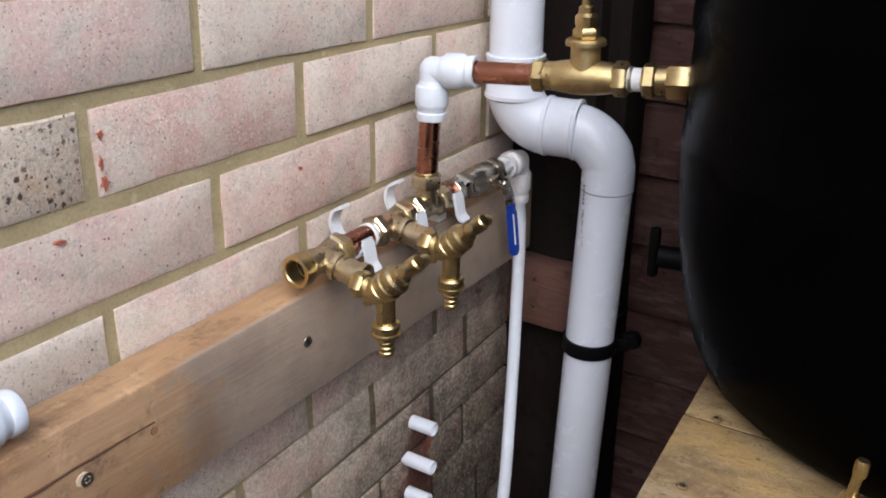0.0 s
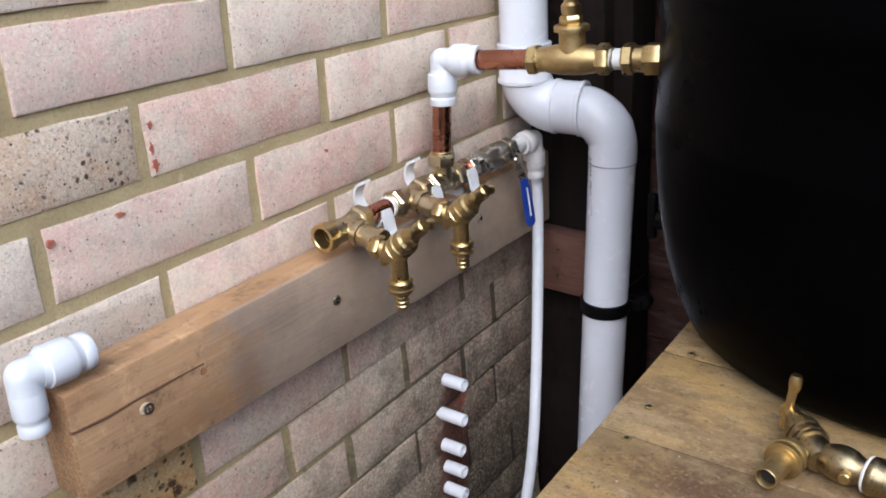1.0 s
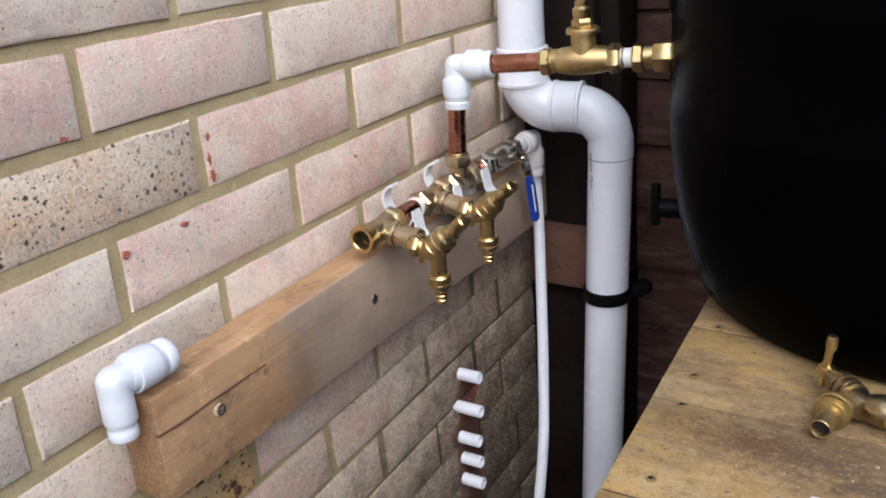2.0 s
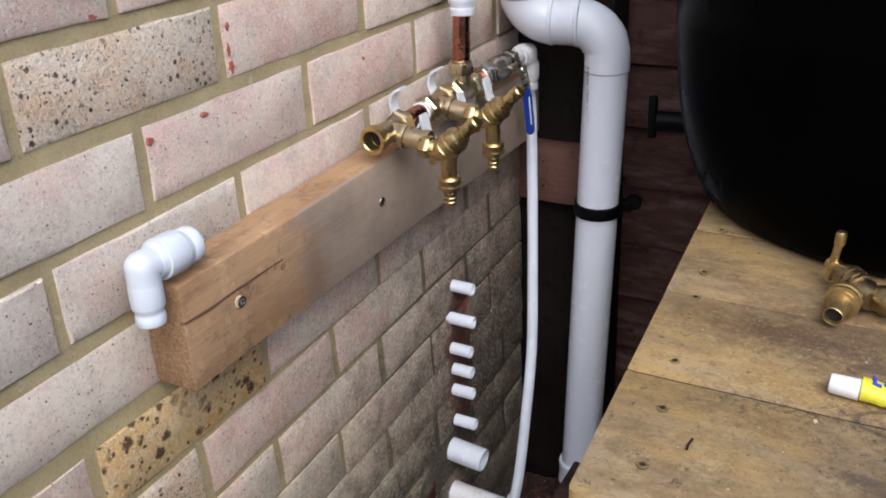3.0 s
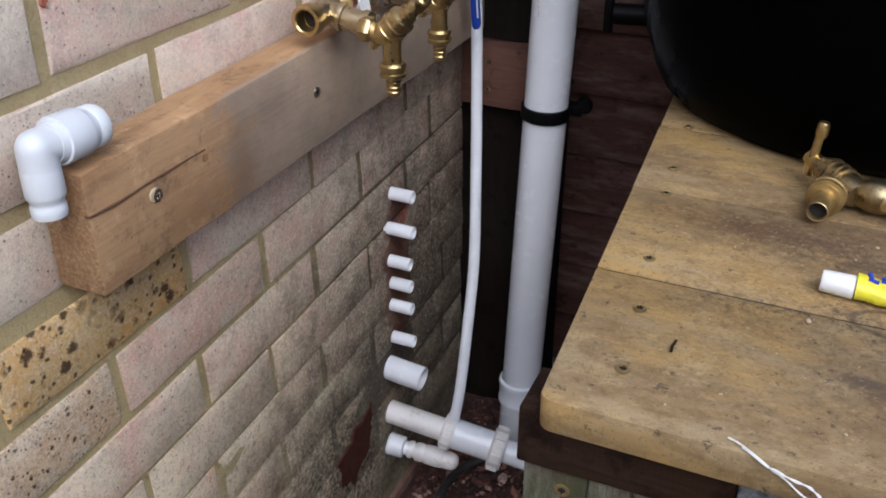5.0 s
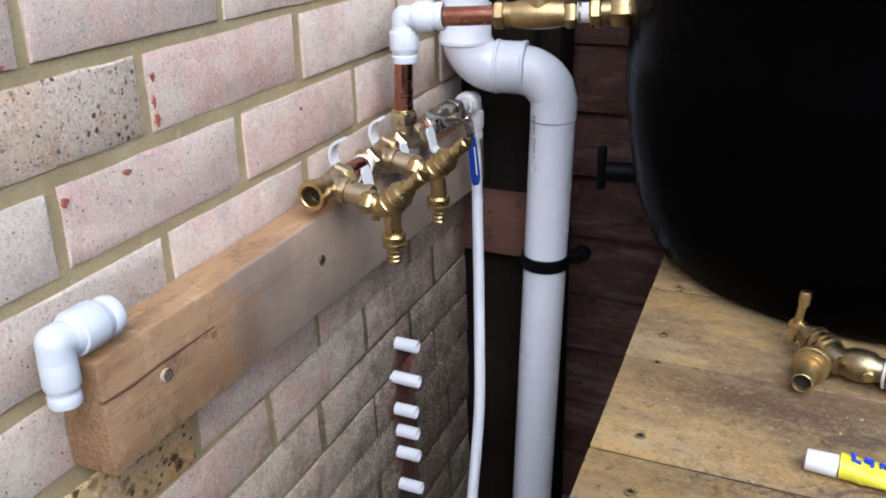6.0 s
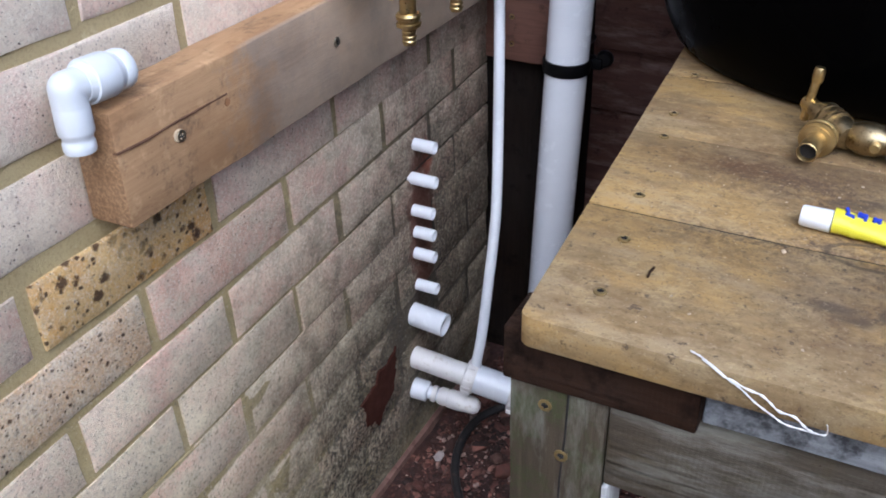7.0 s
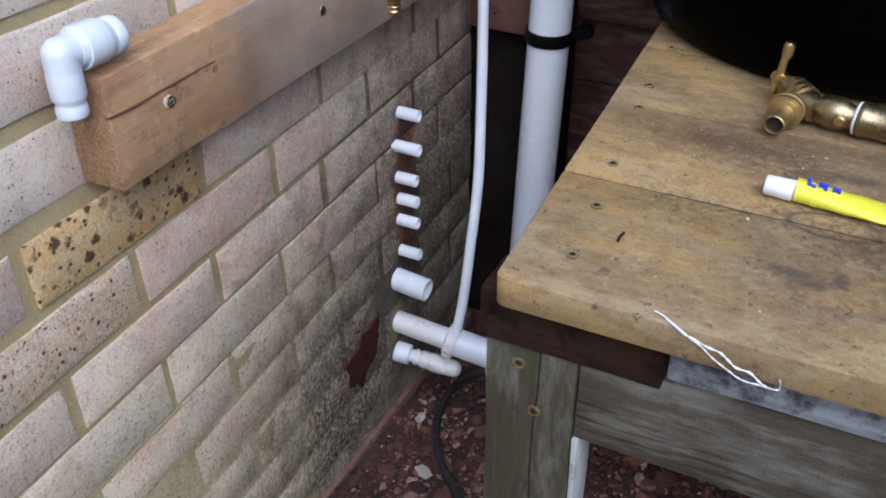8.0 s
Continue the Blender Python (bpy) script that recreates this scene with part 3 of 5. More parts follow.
def text_part(words, size, m, material, parent, name="lettering"):
    cu = bpy.data.curves.new("lettering", "FONT")
    cu.body = words
    cu.size = size
    cu.extrude = 0.00015
    tmp = bpy.data.objects.new("tmp", cu)
    scene.collection.objects.link(tmp)
    bpy.context.view_layer.update()
    me = bpy.data.meshes.new_from_object(tmp.evaluated_get(bpy.context.evaluated_depsgraph_get()))
    bpy.data.objects.remove(tmp)
    bm = bmesh.new()
    bm.from_mesh(me)
    bmesh.ops.transform(bm, matrix=m, verts=bm.verts)
    return part(name, bm, material, parent)


# ---------------------------------------------------------------- ground
rng = random.Random(4)
bm = bmesh.new()
xs = [-40, -8, -2, -0.6, -0.12] + [0.03 * i - 0.06 for i in range(44)] + [1.5, 2.4, 5, 12, 40]
ys = [-40, -12, -5, -2, -1, -0.4] + [0.03 * i - 0.3 for i in range(40)] + [1.2, 2, 5, 12, 40]
grid = []
for y in ys:
    row = []
    for x in xs:
        near = 1.0 if (-0.1 < x < 1.3 and -0.4 < y < 0.95) else 0.0
        h = near * (0.012 * noise.noise(Vector((x * 6, y * 6, 0))) + 0.008 * noise.noise(Vector((x * 19, y * 19, 3))))
        row.append(bm.verts.new((x, y, 0.012 + h)))
    grid.append(row)
for r0, r1 in zip(grid, grid[1:]):
    for i in range(len(xs) - 1):
        bm.faces.new((r0[i], r0[i + 1], r1[i + 1], r1[i]))
solo("ground", bm, SOIL, (0, 0, 0), "bare red-brown soil strewn with brick dust", "ground", kind="structure")


def stone_mesh(bm, at, size, seed):
    """A small broken lump with flat faces."""
    r = random.Random(seed)
    d = bmesh.ops.create_icosphere(bm, subdivisions=1, radius=1.0)
    rot = Euler((r.uniform(0, 6), r.uniform(0, 6), r.uniform(0, 6))).to_matrix()
    sc = Vector((r.uniform(0.6, 1.3), r.uniform(0.5, 1.0), r.uniform(0.3, 0.7))) * size
    flat = Euler((r.uniform(-0.4, 0.4), r.uniform(-0.4, 0.4), r.uniform(0, 6))).to_matrix()
    for v in d["verts"]:
        c0 = rot @ v.co
        c0 = Vector([max(-0.72, min(0.72, q)) for q in c0]) * r.uniform(0.88, 1.12)
        v.co = flat @ Vector([q * s for q, s in zip(c0, sc)]) + Vector(at)


def rubble(name, count, area, sizes, label, seed):
    r = random.Random(seed)
    x0, x1, y0, y1 = area
    verts, faces = [], []
    for i in range(count):
        tmp = bmesh.new()
        s = sizes[0] + (sizes[1] - sizes[0]) * r.random() ** 3
        x, y = r.uniform(x0, x1), r.uniform(y0, y1)
        stone_mesh(tmp, (x, y, 0.014 + s * 0.25 + 0.008 * noise.noise(Vector((x * 6, y * 6, 0)))), s, seed * 1000 + i)
        n = len(verts)
        tmp.verts.index_update()
        verts += [v.co.copy() for v in tmp.verts]
        faces += [[n + v.index for v in f.verts] for f in tmp.faces]
        tmp.free()
    me = bpy.data.meshes.new(name)
    me.from_pydata(verts, [], faces)
    me.materials.append(RUBBLE)
    return tagged(new(name, me), label, "rubble", kind="stuff")


rubble("rubble", 2600, (0.02, 0.62, 0.02, 0.85), (0.0025, 0.016), "broken red brick and mortar rubble on the soil", 3)
rubble("rubble", 5200, (0.02, 0.45, 0.18, 0.72), (0.0018, 0.0075), "small dark brick crumbs on the soil", 8)
rubble("rubble", 900, (0.02, 1.2, -0.3, 0.85), (0.003, 0.012), "fine brick crumbs and grit on the soil", 5)

# larger lumps that can be told apart
for i, (x, y, s) in enumerate([(0.10, 0.50, 0.022), (0.16, 0.47, 0.026), (0.20, 0.53, 0.028), (0.24, 0.44, 0.02), (0.13, 0.38, 0.022), (0.28, 0.50, 0.024), (0.07, 0.43, 0.018), (0.19, 0.40, 0.018), (0.36, 0.60, 0.03), (0.50, 0.56, 0.026), (0.62, 0.50, 0.026), (0.44, 0.50, 0.022)]):
    bm = bmesh.new()
    stone_mesh(bm, (x, y, 0.016 + s * 0.35), s, 77 + i)
    solo("brick_lump", bm, RUBBLE, (x, y, 0.012), "broken lump of red brick lying on the soil", "rubble", "lumps of brick")

# ---------------------------------------------------------------- house wall and its footing
PITCH, TOP0, BR_H = 0.0785, 1.012, 0.0655
# the underside of each course where it passes y = 0; the courses were laid a little out of level
BEDS = (1.012, 0.933, 0.853, 0.776, 0.694, 0.613, 0.540, 0.467, 0.397, 0.327, 0.256, 0.182, 0.108, 0.034)
RISE = (-0.03, -0.02, -0.01, 0.0, 0.005, 0.015, 0.035, 0.042, 0.045, 0.055, 0.075, 0.085, 0.09, 0.09)


def course(k, y):
    """The underside of course k at y, and how fast it rises along the wall."""
    if k < 0:
        return TOP0 - PITCH * k - 0.03 * y, -0.03
    return BEDS[k] + RISE[k] * y, RISE[k]


WALL_END = 0.748
CHIPS = ((0.1205, 0.977, 0.003, 0.005), (0.118, 0.957, 0.002, 0.006), (0.1195, 0.941, 0.004, 0.006), (0.0075, 0.906, 0.004, 0.004), (-0.027, 1.0155, 0.005, 0.0025), (0.332, 0.897, 0.004, 0.0025), (0.075, 0.909, 0.005, 0.003))
wall = thing("wall_west", (0, 0, 0), "buff and pink brick house wall with sandy mortar joints", "wall", kind="structure")
part("mortar", box(-0.11, -0.0030, -3.2, WALL_END - 0.003, 0.0, 3.0, 0), MORTAR, wall, "yellow-brown sandy mortar, recessed")
part("mortar", box(-0.02, -0.0010, -3.2, WALL_END - 0.004, 0.0, 0.392, 0), MORTAR, wall, "grimy mortar, nearly flush")
solo("footing", box(-0.1, 0.007, -3.2, WALL_END, -0.05, 0.024, 0.003, wobble=0.004, cuts=40), FOOTING, (0, 0, 0), "red-stained concrete footing at the foot of the wall", "footing", kind="structure")


def brick_mesh(name, length, material, seed, high):
    """One brick with uneven arrises; its face looks along +x and it starts at y = 0, z = 0."""
    r = random.Random(seed)
    per = []
    n = 7
    for i in range(n):
        per.append((length * i / n, 0.0))
    for i in range(3):
        per.append((length, high * i / 3))
    for i in range(n):
        per.append((length * (1 - i / n), high))
    for i in range(3):
        per.append((0.0, high * (1 - i / 3)))
    bm = bmesh.new()
    back, edge, face = [], [], []
    cy, cz = length / 2, high / 2
    for y, z in per:
        j1, j2 = r.uniform(-0.0008, 0.0008), r.uniform(-0.0008, 0.0008)
        back.append(bm.verts.new((-0.03, y, z)))
        edge.append(bm.verts.new((-0.0010 + r.uniform(-0.0004, 0.0003), y + j1, z + j2)))
        k = 0.0019 + r.uniform(-0.0007, 0.0014)
        iy = y + j1 + (k if y < 0.001 else -k if y > length - 0.001 else 0)
        iz = z + j2 + (k if z < 0.001 else -k if z > high - 0.001 else 0)
        face.append(bm.verts.new((r.uniform(-0.0003, 0.0003), iy, iz)))
    t = len(per)
    for i in range(t):
        j = (i + 1) % t
        bm.faces.new((back[i], back[j], edge[j], edge[i]))
        bm.faces.new((edge[i], edge[j], face[j], face[i]))
    bm.faces.new(face)
    bmesh.ops.recalc_face_normals(bm, faces=bm.faces)
    return mesh_of(name, bm, material, 33)


KINDS = {"p": PINK_BUFF, "r": ROSY, "b": PALE_BUFF, "y": YELLOW, "g": GRITTY}
# courses from the top of the view down; the brick's first half-module along the wall names its kind where it stands out
SPECIAL = {(1, -1): "g", (5, -1): "y", (6, -2): "g", (7, -3): "b", (3, -1): "b", (0, 2): "b", (4, -2): "b", (2, 4): "p", (1, 1): "r", (0, 0): "p", (2, 0): "p", (5, -3): "r", (6, 0): "r", (7, -1): "p", (8, -2): "b", (1, 3): "p", (3, 1): "p", (2, -2): "b", (2, 2): "r", (4, -4): "r"}
cache = {}
far_bricks = []


def brick_at(k, mm, kind, start, length):
    rr = random.Random(k * 131 + mm * 17 + 5)
    high = BR_H if k < 5 else 0.0630 if k < 8 else 0.0640
    key = (kind, round(length, 3), rr.randrange(4), high)
    if key not in cache:
        cache[key] = brick_mesh("brick", length, KINDS[kind], int(length * 1000) + key[2] * 37, high)
    ob = new("brick", cache[key])
    ob.parent = wall
    z, rise = course(k, start)
    ob.location = (rr.uniform(-0.0014, 0.0014), start + rr.uniform(-0.001, 0.001), z + rr.uniform(-0.0010, 0.0010))
    ob.rotation_euler = (rise + rr.uniform(-0.005, 0.005), 0, rr.uniform(-0.004, 0.004))


# unseen dark fences added behind and beside the view to block horizon light
solo("wall_south", box(-3.0, 2.6, -2.75, -2.7, 0.0, 1.9, 0), FENCE_WOOD, (0, -2.7, 0), "unseen plain dark fence added to cut low light", "fence", kind="structure")
solo("wall_east", box(2.55, 2.6, -2.7, 2.0, 0.0, 1.9, 0), FENCE_WOOD, (2.6, 0, 0), "unseen plain dark fence added to cut low light", "fence", kind="structure")

# red cores showing where arrises have been knocked off
CHIP_RED = plain("chipped_red_core", (0.36, 0.125, 0.078), 0.95, vary=0.2, scale=200, bump=0.6, spec=0.1)
for i, (y, z, w, h_) in enumerate(CHIPS):
    rr = random.Random(50 + i)
    bm = bmesh.new()
    ring_a, ring_b = [], []
    for k in range(11):
        a = 2 * math.pi * k / 11
        q = rr.uniform(0.4, 1.25)
        ring_a.append(bm.verts.new((-0.002, y + w * q * math.cos(a), z + h_ * q * math.sin(a))))
        ring_b.append(bm.verts.new((0.0005, y + 0.82 * w * q * math.cos(a), z + 0.82 * h_ * q * math.sin(a))))
    for k in range(11):
        bm.faces.new((ring_a[k], ring_a[(k + 1) % 11], ring_b[(k + 1) % 11], ring_b[k]))
    bm.faces.new(ring_b)
    bmesh.ops.recalc_face_normals(bm, faces=bm.faces)
    part("brick_chip", bm, CHIP_RED, wall)

# ---------------------------------------------------------------- batten on the wall
BX, BZ0, BZ1, BY0, BY1 = 0.046, 0.699, 0.800, -0.037, 0.715
batten = thing("timber_batten", (0, BY0, BZ0), "sawn pine batten screwed along the brick wall", "batten")
part("plank", box(0.0015, BX, BY0, BY1, BZ0, BZ1, 0.0022, wobble=0.0012, cuts=14), BATTEN_WOOD, batten)
screw(batten, (BX + 0.0005, 0.035, 0.752), (1, 0, 0.0), 0.0055)
screw(batten, (BX + 0.0005, 0.277, 0.755), (1, 0, 0.0), 0.0055)
screw(batten, (BX + 0.0005, 0.545, 0.757), (1, 0, 0.0), 0.0055)
part("crack", box(BX - 0.004, BX + 0.0011, BY0 + 0.001, 0.100, 0.7644, 0.7664, 0.0003, wobble=0.0020, cuts=26), plain("split_grain", (0.12, 0.060, 0.032), 0.9), batten, "dark split along the grain")
part("chip", lathe([(0.0062, 0), (0.0055, 0.0009), (0, 0.001)], along((BX, 0.0325, 0.753), (BX + 0.01, 0.032, 0.753)), 9), plain("torn_pale_wood", (0.55, 0.43, 0.28), 0.9), batten, "torn pale wood round the screw")
part("knot", lathe([(0.0042, 0), (0.0035, 0.0007), (0, 0.0008)], along((BX, 0.098, 0.758), (BX + 0.01, 0.098, 0.758)), 14), plain("knot_wood", (0.25, 0.12, 0.05), 0.7), batten, "small orange knot")


# ---------------------------------------------------------------- push-fit elbows
def push_fit_elbow(name, corner, a, b_, r, reach_a, reach_b, material, base, label, slim=1.0):
    """An elbow with a collar, ring and lip at each end; a and b_ are unit ways out of the corner."""
    corner, a, b_ = Vector(corner), Vector(a), Vector(b_)
    top = thing(name, base, label, "pipe fitting", "push-fit elbows")
    knee = bmesh.new()
    bmesh.ops.create_uvsphere(knee, u_segments=28, v_segments=16, radius=r, matrix=Matrix.Translation(corner))
    for way in (a, b_):
        rod(corner, corner + way * r * 1.3, r, 0.0002, 28, knee)
    body = part("elbow_body", knee, material, top)
    wide = r
    for way, reach, girth in ((a, reach_a, 1.06), (b_, reach_b, slim)):
        r = wide * girth
        p = corner + way * r * 0.75
        e = corner + way * reach
        ln = (e - p).length
        prof = [(0, 0), (r, 0), (r * 1.08, ln * 0.10), (r * 1.10, ln * 0.12), (r * 1.22, ln * 0.13), (r * 1.24, ln * 0.15), (r * 1.25, ln * 0.58), (r * 1.22, ln * 0.63), (r * 1.06, ln * 0.70), (r * 1.04, ln * 0.78), (r * 1.12, ln * 0.81), (r * 1.12, ln * 0.95), (r * 1.07, ln), (r * 0.82, ln), (r * 0.80, ln * 0.7), (0, ln * 0.7)]
        part("collar", lathe(prof, along(p, e), 30), material, body)
    return top


push_fit_elbow("pipe_elbow", (0.034, -0.0580, 0.8265), (0, 1, -0.06), (0.02, -0.03, -1), 0.0136, 0.0570, 0.049, WHITE_FITTING, (0.034, -0.03, 0.767), "loose white plastic push-fit elbow resting on the end of the batten", 0.82)

# ---------------------------------------------------------------- brass manifold along the batten
MX, MZ = 0.048, 0.829
man = thing("water_manifold", (MX, 0.262, MZ - 0.02), "brass tee manifold on copper pipe, clipped above the batten", "pipework")
part("copper_pipe", rod((MX, 0.30, MZ), (MX, 0.60, MZ), 0.0108), COPPER, man, "brown copper pipe")


def tee(y, branch, first=False):
    t = part("tee", lathe([(0, 0), (0.0118, 0), (0.0126, 0.004), (0.0126, 0.012), (0.0118, 0.016), (0.0118, 0.024), (0.0126, 0.028), (0.0126, 0.036), (0.0118, 0.040), (0, 0.040)], along((MX, y - 0.020, MZ), (MX, y + 0.02, MZ)), 28), PALE_BRASS, man, "pale brass compression tee")
    if branch == "x":
        part("branch", lathe([(0, 0), (0.0115, 0), (0.0115, 0.014), (0.0138, 0.016), (0.0142, 0.019), (0.0138, 0.022), (0.0116, 0.023), (0.0116, 0.041), (0.0136, 0.042), (0.0140, 0.045), (0.0136, 0.049), (0.0110, 0.050), (0, 0.050)], along((MX, y, MZ), (MX + 0.06, y, MZ - 0.010)), 26), PALE_BRASS, t)
    else:
        part("branch", rod((MX, y, MZ), (MX, y, MZ + 0.024), 0.0118), PALE_BRASS, t)
        part("nut", nut((MX, y, MZ + 0.020), (MX, y, MZ + 0.034), 0.0168), PALE_BRASS, t, "hexagonal brass nut")
        part("olive_ring", rod((MX, y, MZ + 0.033), (MX, y, MZ + 0.037), 0.0122), BRASS, t)
    for s_ in (-1, 1):
        if first and s_ < 0:
            part("open_end", lathe([(0.0115, 0), (0.0140, 0.004), (0.0152, 0.008), (0.0155, 0.016), (0.0148, 0.019), (0.0115, 0.019), (0.0105, 0.018), (0.0105, 0.004), (0, 0.003)], along((MX, y - 0.018, MZ), (MX, y - 0.06, MZ)), 28), BRASS, t, "open threaded brass end")
            # black disc paints the shade within the open end
            part("bore", lathe([(0.0098, 0), (0.0, 0.0003)], along((MX, y - 0.0225, MZ), (MX, y - 0.05, MZ)), 24), DARK_HOLE, t)
            continue
        part("nut", nut((MX, y + s_ * 0.016, MZ), (MX, y + s_ * 0.029, MZ), 0.0170, turn=0.3), PALE_BRASS, t, "hexagonal brass nut")
        part("collar", rod((MX, y + s_ * 0.028, MZ), (MX, y + s_ * 0.0325, MZ), 0.0132), PALE_BRASS, t)
    return t


tee(0.300, "x", True)
tee(0.404, "x")
tee(0.470, "z")
part("tape_ring", rod((MX, 0.3665, MZ), (MX, 0.3715, MZ), 0.0122), TAPE_WHITE, man, "white sealing tape")

# riser, top elbow and the branch to the tank's valve
VY, VZ = 0.478, 0.968
part("riser_pipe", rod((MX, 0.470, MZ + 0.03), (MX, 0.479, VZ - 0.02), 0.0110), COPPER, man, "brown copper riser")
push_fit_elbow("pipe_elbow", (MX, 0.481, VZ), (1, 0.16, 0.045), (0, -0.05, -1), 0.0134, 0.046, 0.050, WHITE_FITTING, (MX, 0.476, 0.916), "white plastic push-fit elbow on top of the copper riser")
push_fit_elbow("pipe_elbow", (MX, 0.672, MZ - 0.002), (0, -1, 0), (0, 0, -1), 0.0120, 0.034, 0.052, CREAM_FITTING, (MX, 0.672, 0.775), "grey-white plastic push-fit elbow below the bend of the waste pipe")

# isolating ball valve with its blue lever
valve = thing("ball_valve", (MX, 0.52, MZ - 0.016), "chromed ball valve with a drooping blue lever", "valve")
part("body", lathe([(0, 0), (0.0125, 0), (0.0135, 0.006), (0.0135, 0.012), (0.0165, 0.018), (0.0170, 0.032), (0.0165, 0.048), (0.0130, 0.056), (0.0130, 0.060), (0, 0.060)], along((MX, 0.545, MZ), (MX, 0.62, MZ - 0.001)), 28), CHROME, valve)
part("nut", nut((MX, 0.528, MZ), (MX, 0.547, MZ), 0.0165, turn=0.4), CHROME, valve)
part("nut", nut((MX, 0.602, MZ), (MX, 0.616, MZ), 0.0160, turn=0.2), CHROME, valve)
part("ring", rod((MX, 0.516, MZ), (MX, 0.528, MZ), 0.0150), CHROME, valve)
part("stem", rod((MX + 0.012, 0.578, MZ), (MX + 0.034, 0.578, MZ + 0.002), 0.0055), CHROME, valve)
part("stem_nut", nut((MX + 0.029, 0.578, MZ + 0.001), (MX + 0.036, 0.578, MZ + 0.002), 0.0075), CHROME, valve)
lev = spline([(MX + 0.030, 0.560, MZ + 0.012), (MX + 0.033, 0.576, MZ + 0.001), (MX + 0.030, 0.592, MZ - 0.018), (MX + 0.028, 0.603, MZ - 0.036)], 6)
lever = part("lever", sweep(lev, 0.0058, 12, flat=0.3), CHROME, valve, "bent steel lever")
grip = spline([(MX + 0.0285, 0.600, MZ - 0.031), (MX + 0.027, 0.608, MZ - 0.052), (MX + 0.026, 0.615, MZ - 0.078), (MX + 0.026, 0.620, MZ - 0.102)], 6)
sleeve = part("sleeve", sweep(grip, [0.0055] * 4 + [0.0066] * (len(grip) - 6) + [0.0060, 0.0035], 14, flat=0.42), BLUE, lever, "blue vinyl sleeve")

lever_bars = bmesh.new()
for a_, b2 in ((0.25, 0.34), (0.38, 0.50), (0.55, 0.68), (0.72, 0.80)):
    p_, q_ = grip[int(a_ * (len(grip) - 1))], grip[int(b2 * (len(grip) - 1))]
    rod(p_ + Vector((0.0029, -0.0012, 0)), q_ + Vector((0.0029, -0.0012, 0)), 0.0011, 0.0001, 6, bm=lever_bars)
part("print_bars", lever_bars, CAP_WHITE, sleeve, "illegible white print")

# tail into the last elbow
part("tail_pipe", rod((MX, 0.612, MZ), (MX, 0.665, MZ - 0.001), 0.0090), COPPER, man, "copper tail")
part("tape_ring", rod((MX, 0.617, MZ), (MX, 0.636, MZ), 0.0112), TAPE_WHITE, man, "white sealing tape")


# ---------------------------------------------------------------- pipe clips
def ribbon(path, y, width, thick=0.0022, bm=None):
    """A band of even width along y that follows (x, z) places."""
    bm = bm or bmesh.new()
    pts = spline([(x, y, z) for x, z in path], 6)
    rings = []
    for i, p in enumerate(pts):
        d = (pts[min(i + 1, len(pts) - 1)] - pts[max(i - 1, 0)]).normalized()
        n = Vector((d.z, 0, -d.x)) * thick / 2
        w = width / 2 * (1.0 if 1 < i < len(pts) - 2 else 0.82)
        rings.append([bm.verts.new(p + n * a + Vector((0, b_ * w, 0))) for a, b_ in ((-1, -1), (1, -1), (1, 1), (-1, 1))])
    for p, q in zip(rings, rings[1:]):
        for k in range(4):
            bm.faces.new((p[k], p[(k + 1) % 4], q[(k + 1) % 4], q[k]))
    bm.faces.new(rings[0][::-1])
    bm.faces.new(rings[-1])
    bmesh.ops.recalc_face_normals(bm, faces=bm.faces)
    return bm


def pipe_clip(y, horn):
    """An unlatched hinged pipe clip on the batten: a saddle, a horn up behind the pipe and a tongue hanging in front."""
    c = thing("pipe_clip", (0.03, y, BZ1), "unlatched white plastic pipe clip on top of the batten", "pipe clip", "pipe clips")
    part("saddle", ribbon([(MX - 0.0125, MZ + 0.004), (MX - 0.0118, MZ - 0.006), (MX - 0.004, MZ - 0.0125), (MX + 0.007, MZ - 0.0115), (MX + 0.0130, MZ - 0.002)], y, 0.013, 0.0024), CLIP_PLASTIC, c)
    part("foot", box(0.026, 0.044, y - 0.008, y + 0.008, BZ1 - 0.001, MZ - 0.0125, 0.0015), CLIP_PLASTIC, c)
    if horn:
        part("horn", ribbon([(MX - 0.012, MZ - 0.004), (MX - 0.020, MZ + 0.004), (MX - 0.024, MZ + 0.016), (MX - 0.020, MZ + 0.028), (MX - 0.010, MZ + 0.034)], y, 0.0145, 0.003), CLIP_PLASTIC, c, "open upper horn of the clip")
    part("tongue", ribbon([(MX + 0.0135, MZ + 0.006), (MX + 0.0165, MZ - 0.006), (MX + 0.0190, MZ - 0.018), (MX + 0.0255, MZ - 0.024)], y, 0.0160, 0.003), CLIP_PLASTIC, c, "hanging front tongue of the clip")


pipe_clip(0.349, True)
pipe_clip(0.437, True)
pipe_clip(0.508, False)


